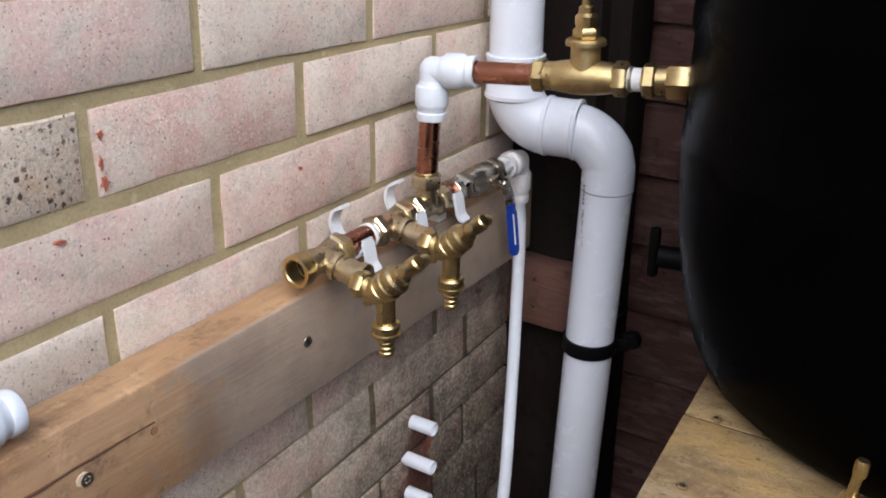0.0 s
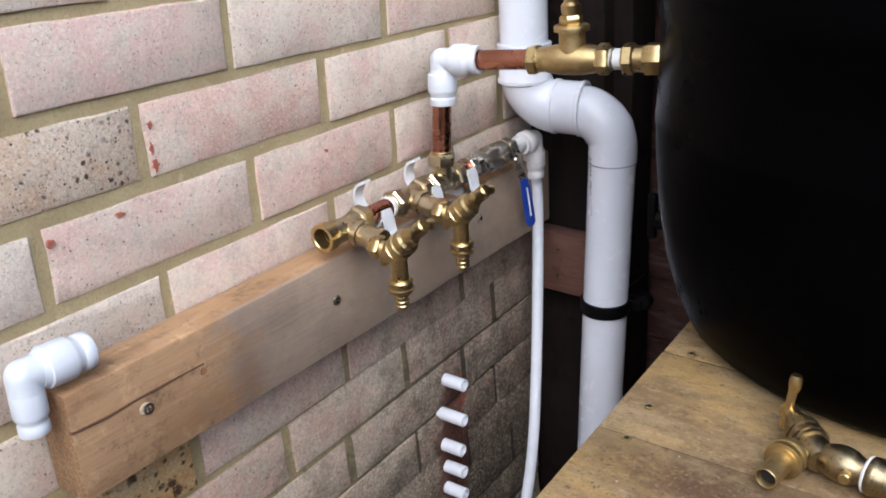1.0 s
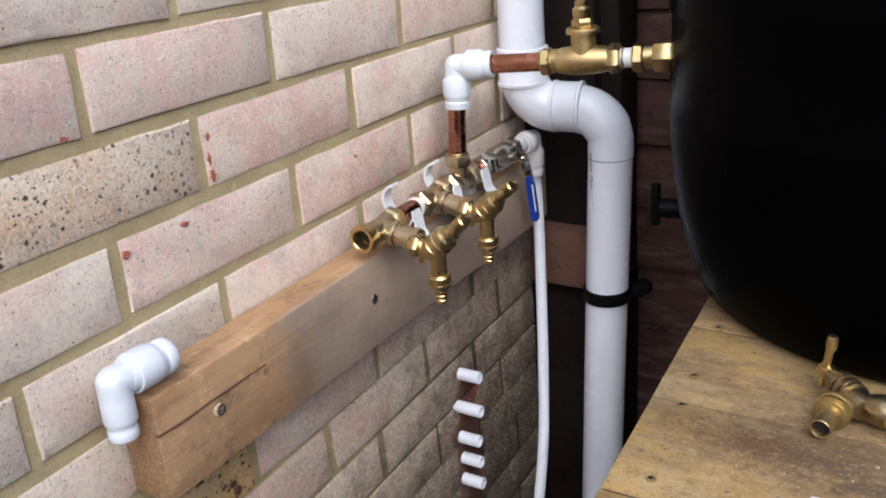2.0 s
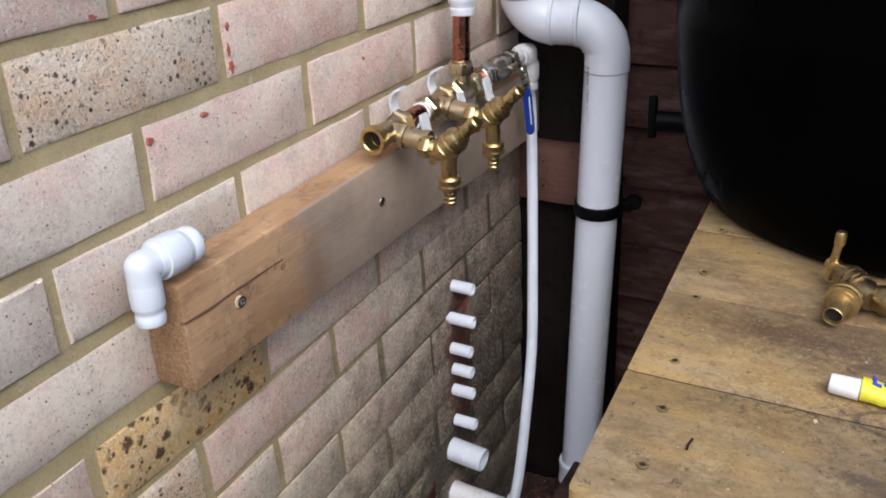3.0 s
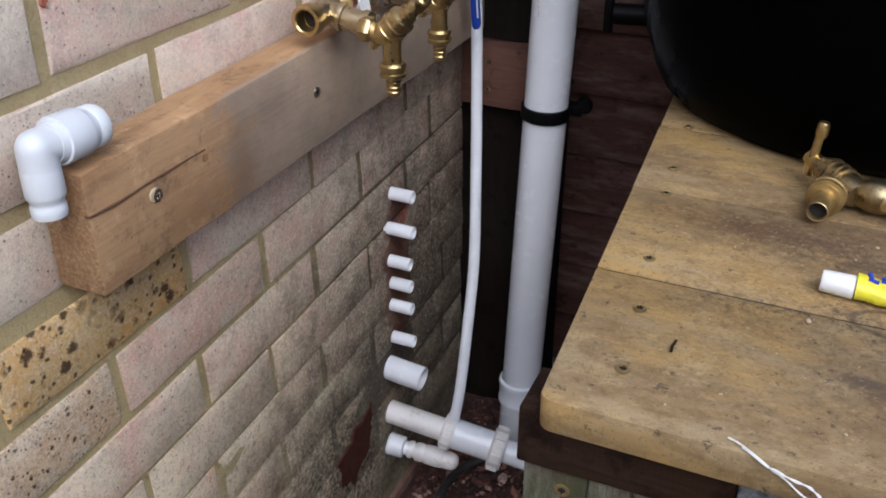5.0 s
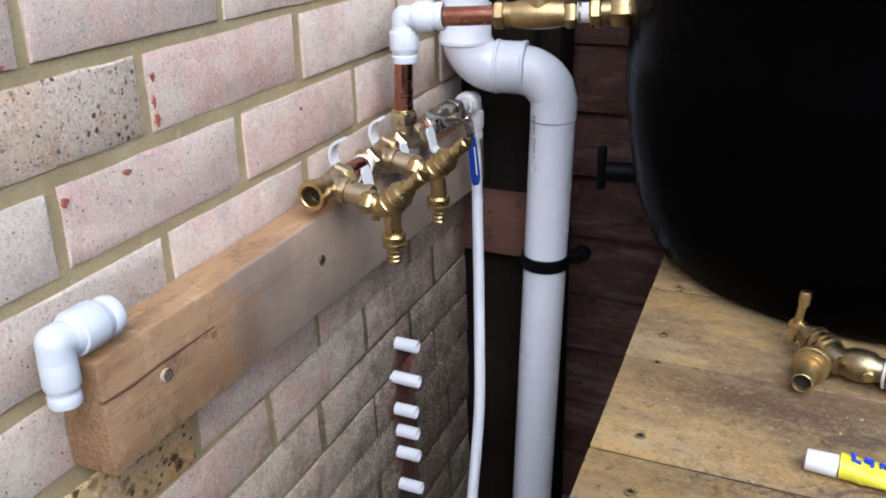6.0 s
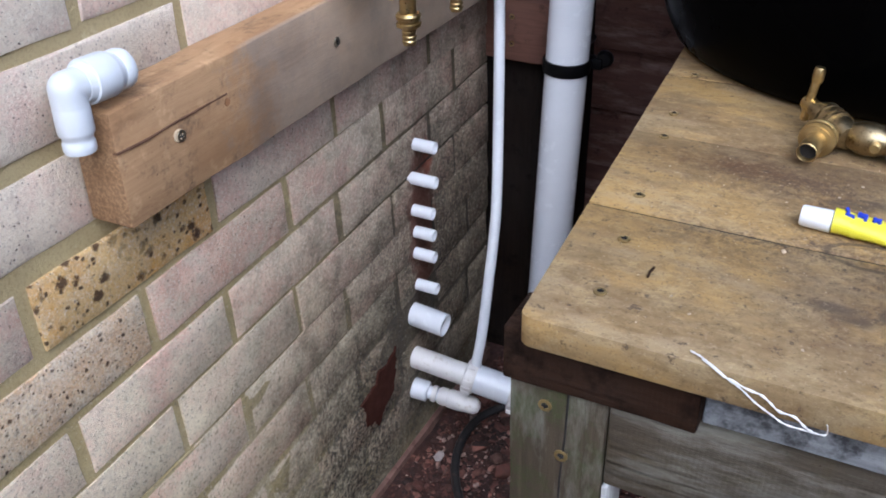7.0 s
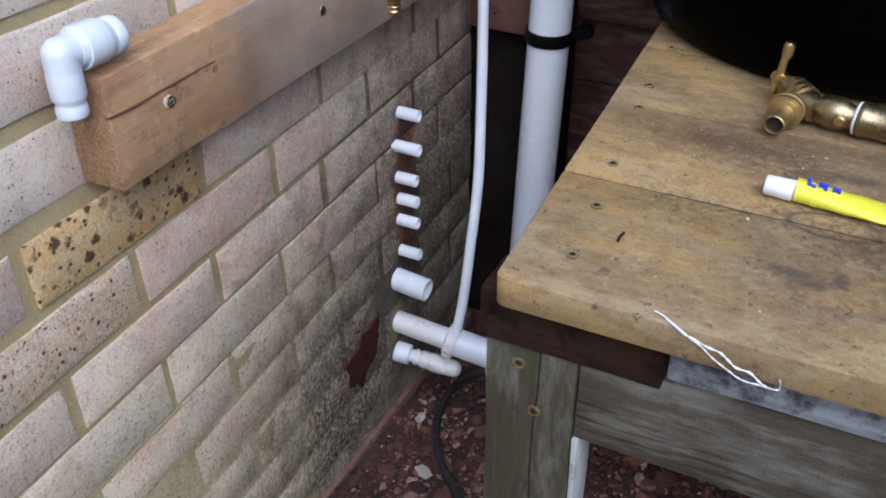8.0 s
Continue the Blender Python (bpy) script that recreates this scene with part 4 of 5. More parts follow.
# ---------------------------------------------------------------- bib taps
def bib_tap(name, origin, label, m=None, material=None, group="bib taps"):
    """A brass hose bib: inlet, angled bonnet with ribs, spindle, tee handle and a ringed hose tail. origin: where the inlet meets the tee's branch."""
    mt = material or BRASS
    o = Vector(origin)
    t = thing(name, o, label, "tap", group)
    g = lambda x, y, z: o + Vector((x, y, z))
    part("inlet_nut", nut(g(-0.002, 0, 0), g(0.010, 0, -0.001), 0.0125), mt, t)
    body = part("body", sweep(spline([g(0.006, 0, 0), g(0.016, 0, -0.004), g(0.026, 0, -0.003), g(0.036, 0, 0.004)], 6), [0.0088] * 6 + [0.0102] * 6 + [0.0110] * 7, 24), CAST_BRASS, t)
    w = Vector((0.74, 0.06, 0.67)).normalized()
    p = g(0.020, 0, -0.006)
    part("bonnet", lathe([(0, 0), (0.0110, 0.0), (0.0130, 0.004), (0.0130, 0.009), (0.0120, 0.010), (0.0120, 0.014), (0.0140, 0.015), (0.0140, 0.019), (0.0122, 0.020), (0.0122, 0.024), (0.0138, 0.025), (0.0132, 0.029), (0.0098, 0.031), (0.0092, 0.037), (0.0070, 0.038), (0.0066, 0.043), (0.0048, 0.045), (0.0045, 0.052), (0, 0.053)], along(p, p + w), 26), mt, t, "ribbed brass bonnet")
    q = p + w * 0.051
    s = Vector((0.10, -0.98, 0.10)).normalized()
    handle = part("handle", rod(q - s * 0.019, q + s * 0.019, 0.0042, 0.0015), mt, t, "brass tee handle")
    part("hub", rod(q - w * 0.007, q + w * 0.007, 0.0075, 0.0015), mt, handle)
    for e in (-1, 1):
        part("knob", lathe([(0, 0), (0.004, 0.0005), (0.0055, 0.004), (0.0040, 0.008), (0, 0.009)], along(q + s * e * 0.014, q + s * e * 0.03), 16), mt, handle)
    d = g(0.030, 0, -0.004)
    part("spout", rod(d, g(0.030, 0, -0.036), 0.0086), mt, t)
    part("hose_nut", lathe([(0, 0), (0.0110, 0), (0.0128, 0.002), (0.0128, 0.005), (0.0112, 0.006), (0.0112, 0.009), (0.0128, 0.010), (0.0128, 0.013), (0.0100, 0.014), (0, 0.014)], along(g(0.030, 0, -0.030), g(0.030, 0, -0.06)), 14), mt, t, "knurled hose nut")
    prof, h = [(0, 0), (0.0075, 0)], 0.0
    for _ in range(4):
        prof += [(0.0075, h + 0.0008), (0.0066, h + 0.0045)]
        h += 0.0048
    prof += [(0.0066, h), (0.0045, h), (0.0045, h - 0.01), (0, h - 0.01)]
    part("hose_tail", lathe(prof, along(g(0.030, 0, -0.043), g(0.030, 0, -0.08)), 20), mt, t, "ringed brass hose tail")
    part("drain_screw", rod(g(0.012, 0, -0.010), g(0.010, 0, -0.019), 0.0042), mt, t)
    return t


bib_tap("bib_tap", (0.095, 0.290, 0.8215), "brass bib tap with tee handle on the manifold's end tee")
bib_tap("bib_tap", (0.095, 0.396, 0.8245), "brass bib tap with tee handle on the manifold's middle tee")

# ---------------------------------------------------------------- gate valve between riser and tank
gv = thing("gate_valve", (0.2, VY, VZ - 0.02), "cast brass gate valve on copper pipe into the black tank", "valve")
g0 = lambda x, dz=0.0: (x, 0.484 + (x - 0.048) * 0.16, 0.9675 + (x - 0.05) * 0.045 + dz)
part("copper_pipe", rod(g0(0.07), g0(0.160), 0.0108), COPPER, gv, "brown copper pipe")
part("nut", nut(g0(0.150), g0(0.163), 0.0165), BRASS, gv)
part("collar", rod(g0(0.162), g0(0.172), 0.0135), BRASS, gv)
body = part("body", lathe([(0, 0), (0.0135, 0), (0.0148, 0.006), (0.0162, 0.018), (0.0166, 0.029), (0.0162, 0.040), (0.0148, 0.052), (0.0135, 0.058), (0, 0.058)], along(g0(0.170), g0(0.24)), 30), CAST_BRASS, gv)
part("neck", lathe([(0, 0), (0.0150, 0), (0.0138, 0.018), (0.0138, 0.029), (0.0188, 0.030), (0.0188, 0.034), (0.0170, 0.036), (0, 0.036)], along(g0(0.199), g0(0.198, 0.05)), 28), CAST_BRASS, body)
part("bonnet_nut", nut(g0(0.198, 0.035), g0(0.1975, 0.046), 0.0125), BRASS, gv)
part("gland", lathe([(0, 0), (0.0092, 0), (0.0102, 0.004), (0.0102, 0.010), (0.0072, 0.013), (0.0072, 0.018), (0.0046, 0.020), (0.0042, 0.040), (0, 0.040)], along(g0(0.1975, 0.046), g0(0.1968, 0.09)), 24), BRASS, gv)
hz = 0.087
handle = part("handle", rod(g0(0.170, hz), g0(0.224, hz - 0.001), 0.0040, 0.0015), BRASS, gv, "brass crutch handle")
part("hub", lathe([(0, 0), (0.0070, 0), (0.0088, 0.004), (0.0088, 0.010), (0.0070, 0.014), (0, 0.014)], along(g0(0.1968, hz - 0.007), g0(0.1968, hz + 0.01)), 20), BRASS, handle)
for x0, x1 in ((0.165, 0.176), (0.218, 0.229)):
    part("knob", lathe([(0, 0), (0.0045, 0.001), (0.0060, 0.0055), (0.0045, 0.010), (0, 0.011)], along(g0(x0, hz), g0(x1, hz)), 18), BRASS, handle)
part("nut", nut(g0(0.226), g0(0.240), 0.0165, turn=0.3), BRASS, gv)
part("tape_ring", rod(g0(0.239), g0(0.254), 0.0108), TAPE_WHITE, gv, "white sealing tape")
part("olive_ring", rod(g0(0.241), g0(0.244), 0.0118), STEEL, gv)
part("nut", nut(g0(0.253), g0(0.266), 0.0168, turn=0.1), BRASS, gv)
part("collar", rod(g0(0.265), g0(0.276), 0.0135), BRASS, gv)
part("flange_nut", nut(g0(0.275), g0(0.300), 0.0172), BRASS, gv)

# ---------------------------------------------------------------- waste downpipe with its swan neck
UX, UY, LX, LY, HZ = 0.046, 0.658, 0.160, 0.680, 0.876
dp = thing("waste_pipe", (LX, LY, 0.02), "white plastic waste pipe with a double-bend offset", "pipe")
part("upper_pipe", rod((UX - 0.006, UY, 2.6), (UX, UY, HZ + 0.045), 0.0305, segs=40), WHITE_PIPE, dp)
part("socket", lathe([(0, 0), (0.0325, 0), (0.0352, 0.002), (0.0352, 0.006), (0.0335, 0.008), (0.0332, 0.045), (0.0345, 0.046), (0.0345, 0.050), (0.0315, 0.051), (0, 0.051)], along((UX, UY, HZ + 0.030), (UX, UY, HZ + 0.2)), 40), WHITE_PIPE, dp, "ringed pipe socket")
mid = Vector(((UX + LX) / 2, (UY + LY) / 2, HZ))
c1, c2 = Vector((UX, UY, HZ)), Vector((LX, LY, HZ - 0.004))
part("upper_bend", sweep([c1 + Vector((0, 0, 0.05))] + arc(c1, c1 + Vector((0, 0, 1)), c2, 0.044, 14) + [mid], 0.0322, 36), WHITE_PIPE, dp, "swept plastic bend")
part("lower_bend", sweep([mid] + arc(c2, c1, c2 - Vector((0, 0, 1)), 0.044, 14) + [c2 - Vector((0, 0, 0.062))], [0.0318] * 12 + [0.0306] * 5, 36), WHITE_PIPE, dp, "swept plastic bend")
h = (c2 - c1).normalized()
part("socket", lathe([(0.0322, -0.019), (0.0352, -0.018), (0.0352, -0.014), (0.0338, -0.013), (0.0338, 0.016), (0.0352, 0.017), (0.0352, 0.021), (0.0318, 0.022)], along(mid, mid + h), 40), WHITE_PIPE, dp, "ringed pipe socket")
p_top, p_bot = Vector((LX - 0.0005, LY, HZ - 0.062)), Vector((LX - 0.0325, LY, 0.0))
part("lower_pipe", rod(p_top, p_bot, 0.0299, segs=40), WHITE_PIPE, dp)
part("joint_line", rod(p_top - Vector((0, 0, 0.0040)), p_top - Vector((0, 0, 0.0056)), 0.0309, 0.0001, 40), plain("joint_grey", (0.30, 0.31, 0.33), 0.7), dp, "grey shadow line of the joint")
low = p_bot + (p_top - p_bot) * 0.16
part("socket", lathe([(0.0299, 0), (0.0340, 0.002), (0.0352, 0.006), (0.0342, 0.010), (0.0338, 0.034), (0.0352, 0.037), (0.0352, 0.042), (0.0299, 0.046)], along(low + Vector((0, 0, 0.02)), low - Vector((0, 0, 0.1))), 36), WHITE_PIPE, dp, "ringed pipe socket")
# printed line running down the pipe
for i, (words, z) in enumerate((("Made in UK", 0.788),)):
    a = radians(-128)
    n = Vector((math.cos(a), math.sin(a), 0))
    tang = Vector((-n.y, n.x, 0))
    rot = Matrix((Vector((0, 0, -1)), tang, n)).transposed().to_4x4()
    part_m = Matrix.Translation(Vector((LX - 0.0015, LY, z)) + n * 0.0301) @ rot
    text_part(words, 0.0095, part_m, GREY_INK, dp)
    bars = bmesh.new()
    for k in range(5):
        box(-0.030 + k * 0.0052, -0.0268 + k * 0.0052, 0.0008, 0.0046, -0.0001, 0.0002, 0, bars, m=part_m)
    part("print_bars", bars, GREY_INK, dp, "illegible grey print")

bracket = thing("pipe_bracket", (0.155, LY, 0.60), "black plastic pipe clip holding the waste pipe to the fence", "pipe bracket")
bc = p_bot + (p_top - p_bot) * 0.745
part("band", lathe([(0.0299, -0.009), (0.0330, -0.009), (0.0337, -0.007), (0.0337, 0.007), (0.0330, 0.009), (0.0299, 0.009)], along(bc, bc + Vector((0.02, 0, 1))), 40), BLACK_PLASTIC, bracket, "black plastic band")
part("lug", box(bc.x + 0.020, bc.x + 0.046, LY + 0.012, LY + 0.030, bc.z - 0.007, bc.z + 0.009, 0.002), BLACK_PLASTIC, bracket)
part("bolt_head", lathe([(0, 0), (0.010, 0), (0.012, 0.003), (0.012, 0.010), (0.009, 0.014), (0, 0.015)], along((bc.x + 0.046, LY + 0.030, bc.z + 0.006), (bc.x + 0.050, LY - 0.01, bc.z + 0.008)), 20), BLACK_PLASTIC, bracket)
part("stem", rod((bc.x - 0.004, LY + 0.03, bc.z), (bc.x - 0.004, 0.80, bc.z), 0.006), BLACK_PLASTIC, bracket)

# ---------------------------------------------------------------- white supply pipe that bows down to the drain
sp = thing("supply_pipe", (0.095, 0.50, 0.19), "flexible white plastic pipe bowing down from the elbow", "pipe")
line = spline([(MX, 0.672, 0.785), (0.050, 0.676, 0.740), (0.060, 0.656, 0.630), (0.073, 0.625, 0.500), (0.086, 0.590, 0.400), (0.094, 0.548, 0.310), (0.098, 0.515, 0.235), (0.094, 0.500, 0.180)], 8)
part("pipe", sweep(line, 0.0078, 20), WHITE_PIPE, sp)

# ---------------------------------------------------------------- row of pipe stubs in the wall
for z0, y0, ln in ((0.528, 0.511, 0.031), (0.482, 0.499, 0.037), (0.432, 0.499, 0.031), (0.395, 0.502, 0.030), (0.361, 0.499, 0.032), (0.307, 0.499, 0.034)):
    p0, p1 = (-0.02, y0, z0 + 0.001), (ln, y0 + 0.002, z0 - 0.001)
    st = thing("pipe_stub", (0.0, y0, z0), "short open white plastic pipe stub coming out of the brick wall", "pipe stub", "pipe stubs in the wall")
    part("pipe", open_pipe(p0, p1, 0.0088, 0.0014), WHITE_PIPE, st)
    # black disc in place of the shade down the stub
    part("bore", lathe([(0.0073, 0), (0, 0.0002)], along(Vector(p1) - Vector((0.018, 0, 0)), p1), 20), DARK_HOLE, st)
st = thing("pipe_stub", (0.0, 0.486, 0.258), "wide open white plastic pipe stub coming out of the brick wall", "pipe stub", "pipe stubs in the wall")
part("pipe", open_pipe((-0.02, 0.488, 0.262), (0.052, 0.488, 0.255), 0.0176, 0.0020, segs=32), WHITE_PIPE, st)

# ---------------------------------------------------------------- drain run at the foot of the wall
dr = thing("drain_pipe", (0.0, 0.484, 0.15), "white plastic drain pipe run with compression nuts by the wall", "pipe")
D0, D1 = Vector((-0.02, 0.482, 0.186)), Vector((0.34, 0.535, 0.112))
dd = (D1 - D0).normalized()
at = lambda s: D0 + dd * s
part("pipe", rod(at(0), at(0.112), 0.0170, segs=32), CREAM_FITTING, dr, "greyish plastic pipe")
for s0, g in ((0.102, 1.0), (0.176, 1.16)):
    ridged = lathe([(0, 0), (0.0240 * g, 0), (0.0268 * g, 0.003), (0.0268 * g, 0.014 * g), (0.0245 * g, 0.018 * g), (0, 0.018 * g)], along(at(s0), at(s0 + 0.1)), 32)
    nutp = part("compression_nut", ridged, CREAM_FITTING, dr, "ribbed plastic nut")
    m0 = along(at(s0), at(s0 + 0.1))
    for k in range(16):
        a = 2 * math.pi * k / 16
        part("rib", box(0.0260 * g, 0.0285 * g, -0.0014, 0.0012, 0.002, 0.015 * g, 0, m=m0 @ Matrix.Rotation(a, 4, "Z")), CREAM_FITTING, nutp)
part("tee_body", rod(at(0.118), at(0.180), 0.0222, segs=32), WHITE_PIPE, dr, "white plastic tee body")
part("pipe", rod(at(0.19), at(0.36), 0.0172, segs=32), WHITE_PIPE, dr)
# thinner pipe below it
E0 = Vector((-0.02, 0.474, 0.130))
ee = (Vector((0.12, 0.498, 0.108)) - E0).normalized()
et = lambda s: E0 + ee * s
part("thin_pipe", rod(et(0), et(0.07), 0.0105), WHITE_PIPE, dr)
part("cap", rod(et(0.018), et(0.044), 0.0165, 0.002), WHITE_PIPE, dr)
part("ring", rod(et(0.050), et(0.058), 0.0130, 0.001), CREAM_FITTING, dr)
part("union", lathe([(0, 0), (0.0115, 0), (0.0140, 0.004), (0.0140, 0.012), (0.0125, 0.015), (0.0145, 0.018), (0.0150, 0.034), (0.0140, 0.044), (0.0100, 0.048), (0, 0.048)], along(et(0.060), et(0.2)), 28), CREAM_FITTING, dr, "ribbed plastic union")
part("end_cap", lathe([(0, 0), (0.0130, 0), (0.0138, 0.006), (0.0125, 0.016), (0.0080, 0.022), (0, 0.024)], along(et(0.104), et(0.2)), 24), CREAM_FITTING, dr)

# raw brick where the face has come away
bm = bmesh.new()
rr = random.Random(12)
outline = []
corners = [(0.437, 0.222), (0.412, 0.206), (0.395, 0.210), (0.376, 0.192), (0.346, 0.188), (0.356, 0.166), (0.350, 0.142), (0.372, 0.134), (0.385, 0.116), (0.402, 0.138), (0.424, 0.147), (0.432, 0.18)]
for (ya, za), (yb, zb) in zip(corners, corners[1:] + corners[:1]):
    for k in range(4):
        t = k / 4
        outline.append((-0.012 + 1.12 * (ya - 0.40) + 0.40 + (yb - ya) * t + rr.uniform(-0.004, 0.004), 0.020 + za + (zb - za) * t + rr.uniform(-0.003, 0.003)))
N = len(outline)
ring0 = [bm.verts.new((-0.003, y, z)) for y, z in outline]
ring1 = [bm.verts.new((0.0022, 0.383 + (y - 0.383) * 0.97, 0.19 + (z - 0.19) * 0.97)) for y, z in outline]
for k in range(N):
    bm.faces.new((ring0[k], ring0[(k + 1) % N], ring1[(k + 1) % N], ring1[k]))
bm.faces.new(ring1)
bmesh.ops.recalc_face_normals(bm, faces=bm.faces)
solo("red_patch", bm, RED_PATCH, (0, 0.40, 0.12), "ragged dark red patch on the mouldy brick face", "wall patch")

# black hose lying on the soil
solo("garden_hose", sweep(spline([(0.22, 0.645, 0.03), (0.14, 0.625, 0.034), (0.085, 0.575, 0.032), (0.070, 0.515, 0.030), (0.085, 0.445, 0.030), (0.125, 0.380, 0.030), (0.180, 0.330, 0.030), (0.26, 0.28, 0.028), (0.36, 0.25, 0.026)], 8), 0.0068, 16), RUBBER, (0.06, 0.5, 0.02), "black rubber hose curving over the soil", "hose")

# terracotta pot tipped over under the stand
pot = thing("flower_pot", (0.37, 0.54, 0.03), "small terracotta pot tipped over on the soil", "flower pot")
pm = along((0.415, 0.585, 0.052), (0.35, 0.50, 0.046))
part("bowl", lathe([(0, 0), (0.026, 0), (0.036, 0.06), (0.032, 0.06), (0.023, 0.004), (0, 0.004)], pm, 28), plain("terracotta", (0.30, 0.095, 0.05), 0.85, vary=0.2, bump=0.5), pot)
part("rim", lathe([(0.0355, 0.058), (0.040, 0.060), (0.041, 0.076), (0.035, 0.076), (0.033, 0.060)], pm, 28), plain("terracotta_rim", (0.33, 0.105, 0.055), 0.85, vary=0.2, bump=0.5), pot)
for x, y, s, seed in ((0.188, 0.285, 0.020, 301), (0.052, 0.455, 0.016, 302), (0.110, 0.355, 0.014, 303)):
    bm = bmesh.new()
    stone_mesh(bm, (x, y, 0.018 + s * 0.35), s, seed)
    solo("mortar_lump", bm, plain("pale_mortar_lump", (0.42, 0.36, 0.33), 0.95, vary=0.2, bump=0.7), (x, y, 0.012), "pale lump of old mortar lying on the soil", "rubble", "lumps of mortar")

# ---------------------------------------------------------------- tank stand
TZ, TH = 0.748, 0.022
FY = -0.0875
SLOPE = 0.055
# the planks fall a little towards the back, and their sawn ends run askew
RT = Matrix(((1, -0.088, 0, 0.405), (0, 1, 0, FY), (0, -SLOPE, 1, 0.7565), (0, 0, 0, 1)))
top_z = lambda y: 0.7565 - SLOPE * (y - FY)
stand = thing("tank_stand", (0.405, FY, 0.0), "rough timber stand with a plank top, weathered and dirty", "stand")
seams = [0.0, 0.163, 0.316, 0.474, 0.630, 0.786, 0.92]
for i, (y0, y1) in enumerate(zip(seams, seams[1:])):
    x0 = (0.0, 0.0004, -0.0003, 0.0003, 0.0, 0.0)[i]
    if i:
        board = box(x0, 0.95, y0 + 0.0010, y1 - 0.0010, -TH, (0, 0.0006, -0.0004, 0, 0, 0)[i], 0.0008, m=RT, wobble=0.0006, cuts=24)
    else:
        # the front plank has its outer corner sawn and worn off
        board = box(x0, 0.95, y0 + 0.0010, y1 - 0.0010, -TH, 0, 0)
        nose = [e for e in board.edges if all(v.co.x < 0.001 and v.co.y < y0 + 0.002 for v in e.verts)]
        bmesh.ops.bevel(board, geom=nose, offset=0.007, segments=3, profile=0.45, affect="EDGES")
        rest = [e for e in board.edges if e.calc_face_angle(0) > 0.9]
        bmesh.ops.bevel(board, geom=rest, offset=0.0012, segments=2, profile=0.5, affect="EDGES")
        bmesh.ops.transform(board, matrix=RT, verts=board.verts)
    part("plank", board, TOP_WOOD, stand)
# near-black strips just below the surface paint the shade in the gaps
for y0 in seams[1:5]:
    part("seam_dirt", box(0.003, 0.94, y0 - 0.0035, y0 + 0.0035, -0.0085, -0.0010, 0, m=RT), DARK_HOLE, stand, "near-black strip for the shade in the seam")
part("front_strip", box(0.388, 0.5135, FY + 0.018, FY + 0.060, 0.6915, 0.7325, 0.0015, wobble=0.001, cuts=6), DARK_WOOD, stand, "dark stained timber strip")
part("front_strip", box(0.514, 1.34, FY + 0.030, FY + 0.060, 0.6915, 0.7325, 0.0015, wobble=0.001, cuts=16), WHITE_WOOD, stand, "whitewashed grimy timber strip")
for x0, y0 in ((0.3915, -0.066), (1.24, -0.066), (0.40, 0.70), (1.24, 0.70)):
    leg = part("leg", box(x0, x0 + 0.0660, y0, y0 + 0.034, 0.0, 0.6905, 0.003, wobble=0.0015, cuts=14), LEG_WOOD, stand, "green-grey treated timber leg")
    if y0 < 0 and x0 < 1:
        front = leg
# added thin strip: the leg's lit cut side, done as paler wood
part("edge_board", box(0.4580, 0.4625, -0.0660, -0.034, 0.0, 0.6200, 0.001, wobble=0.001, cuts=10), PALE_WOOD, stand, "pale strip for the lit inner side of the leg")
part("front_rail", box(0.4580, 1.2395, -0.0640, -0.030, 0.6205, 0.6905, 0.0025, wobble=0.0015, cuts=14), RAIL_WOOD, stand, "grey weathered timber rail")
part("back_rail", box(0.427, 1.2395, 0.702, 0.74, 0.622, 0.6905, 0.0025), RAIL_WOOD, stand)
part("side_rail", box(0.400, 0.438, -0.037, 0.70, 0.622, 0.6905, 0.0025), RAIL_WOOD, stand)
part("bearer", box(0.400, 0.438, -0.0265, 0.80, 0.6910, 0.7030, 0.001), DARK_WOOD, stand)
fy = -0.0662
bn = Vector((0, -1, 0))
screw(front, (0.4165, fy, 0.675), bn, 0.0048, SCREW_BRASS)
screw(front, (0.4290, fy, 0.636), bn, 0.0048, SCREW_BRASS)
bm = bmesh.new()
pts = [(0.4320, 0.690), (0.4310, 0.650), (0.4290, 0.615), (0.4285, 0.575), (0.4300, 0.535), (0.4330, 0.515), (0.4310, 0.47)]
for (xa, za), (xb, zb) in zip(pts, pts[1:]):
    vs = [bm.verts.new((x_ + s_ * 0.0007, fy - 0.0003, z_)) for x_, z_ in ((xb, zb), (xa, za)) for s_ in (-1, 1)]
    bm.faces.new((vs[0], vs[1], vs[3], vs[2]))
ext = bmesh.ops.extrude_face_region(bm, geom=bm.faces[:])
bmesh.ops.translate(bm, verts=[v for v in ext["geom"] if isinstance(v, bmesh.types.BMVert)], vec=(0, 0.003, 0))
part("crack", bm, DARK_HOLE, front, "long drying crack down the leg")
for x, y in ((0.389, 0.393), (0.399, 0.279), (0.406, 0.222), (0.421, 0.102), (0.432, 0.031), (0.440, -0.041)):
    screw(stand, (x, y, top_z(y) + 0.0012), (0, SLOPE, 1), 0.0042, SCREW_BRASS)

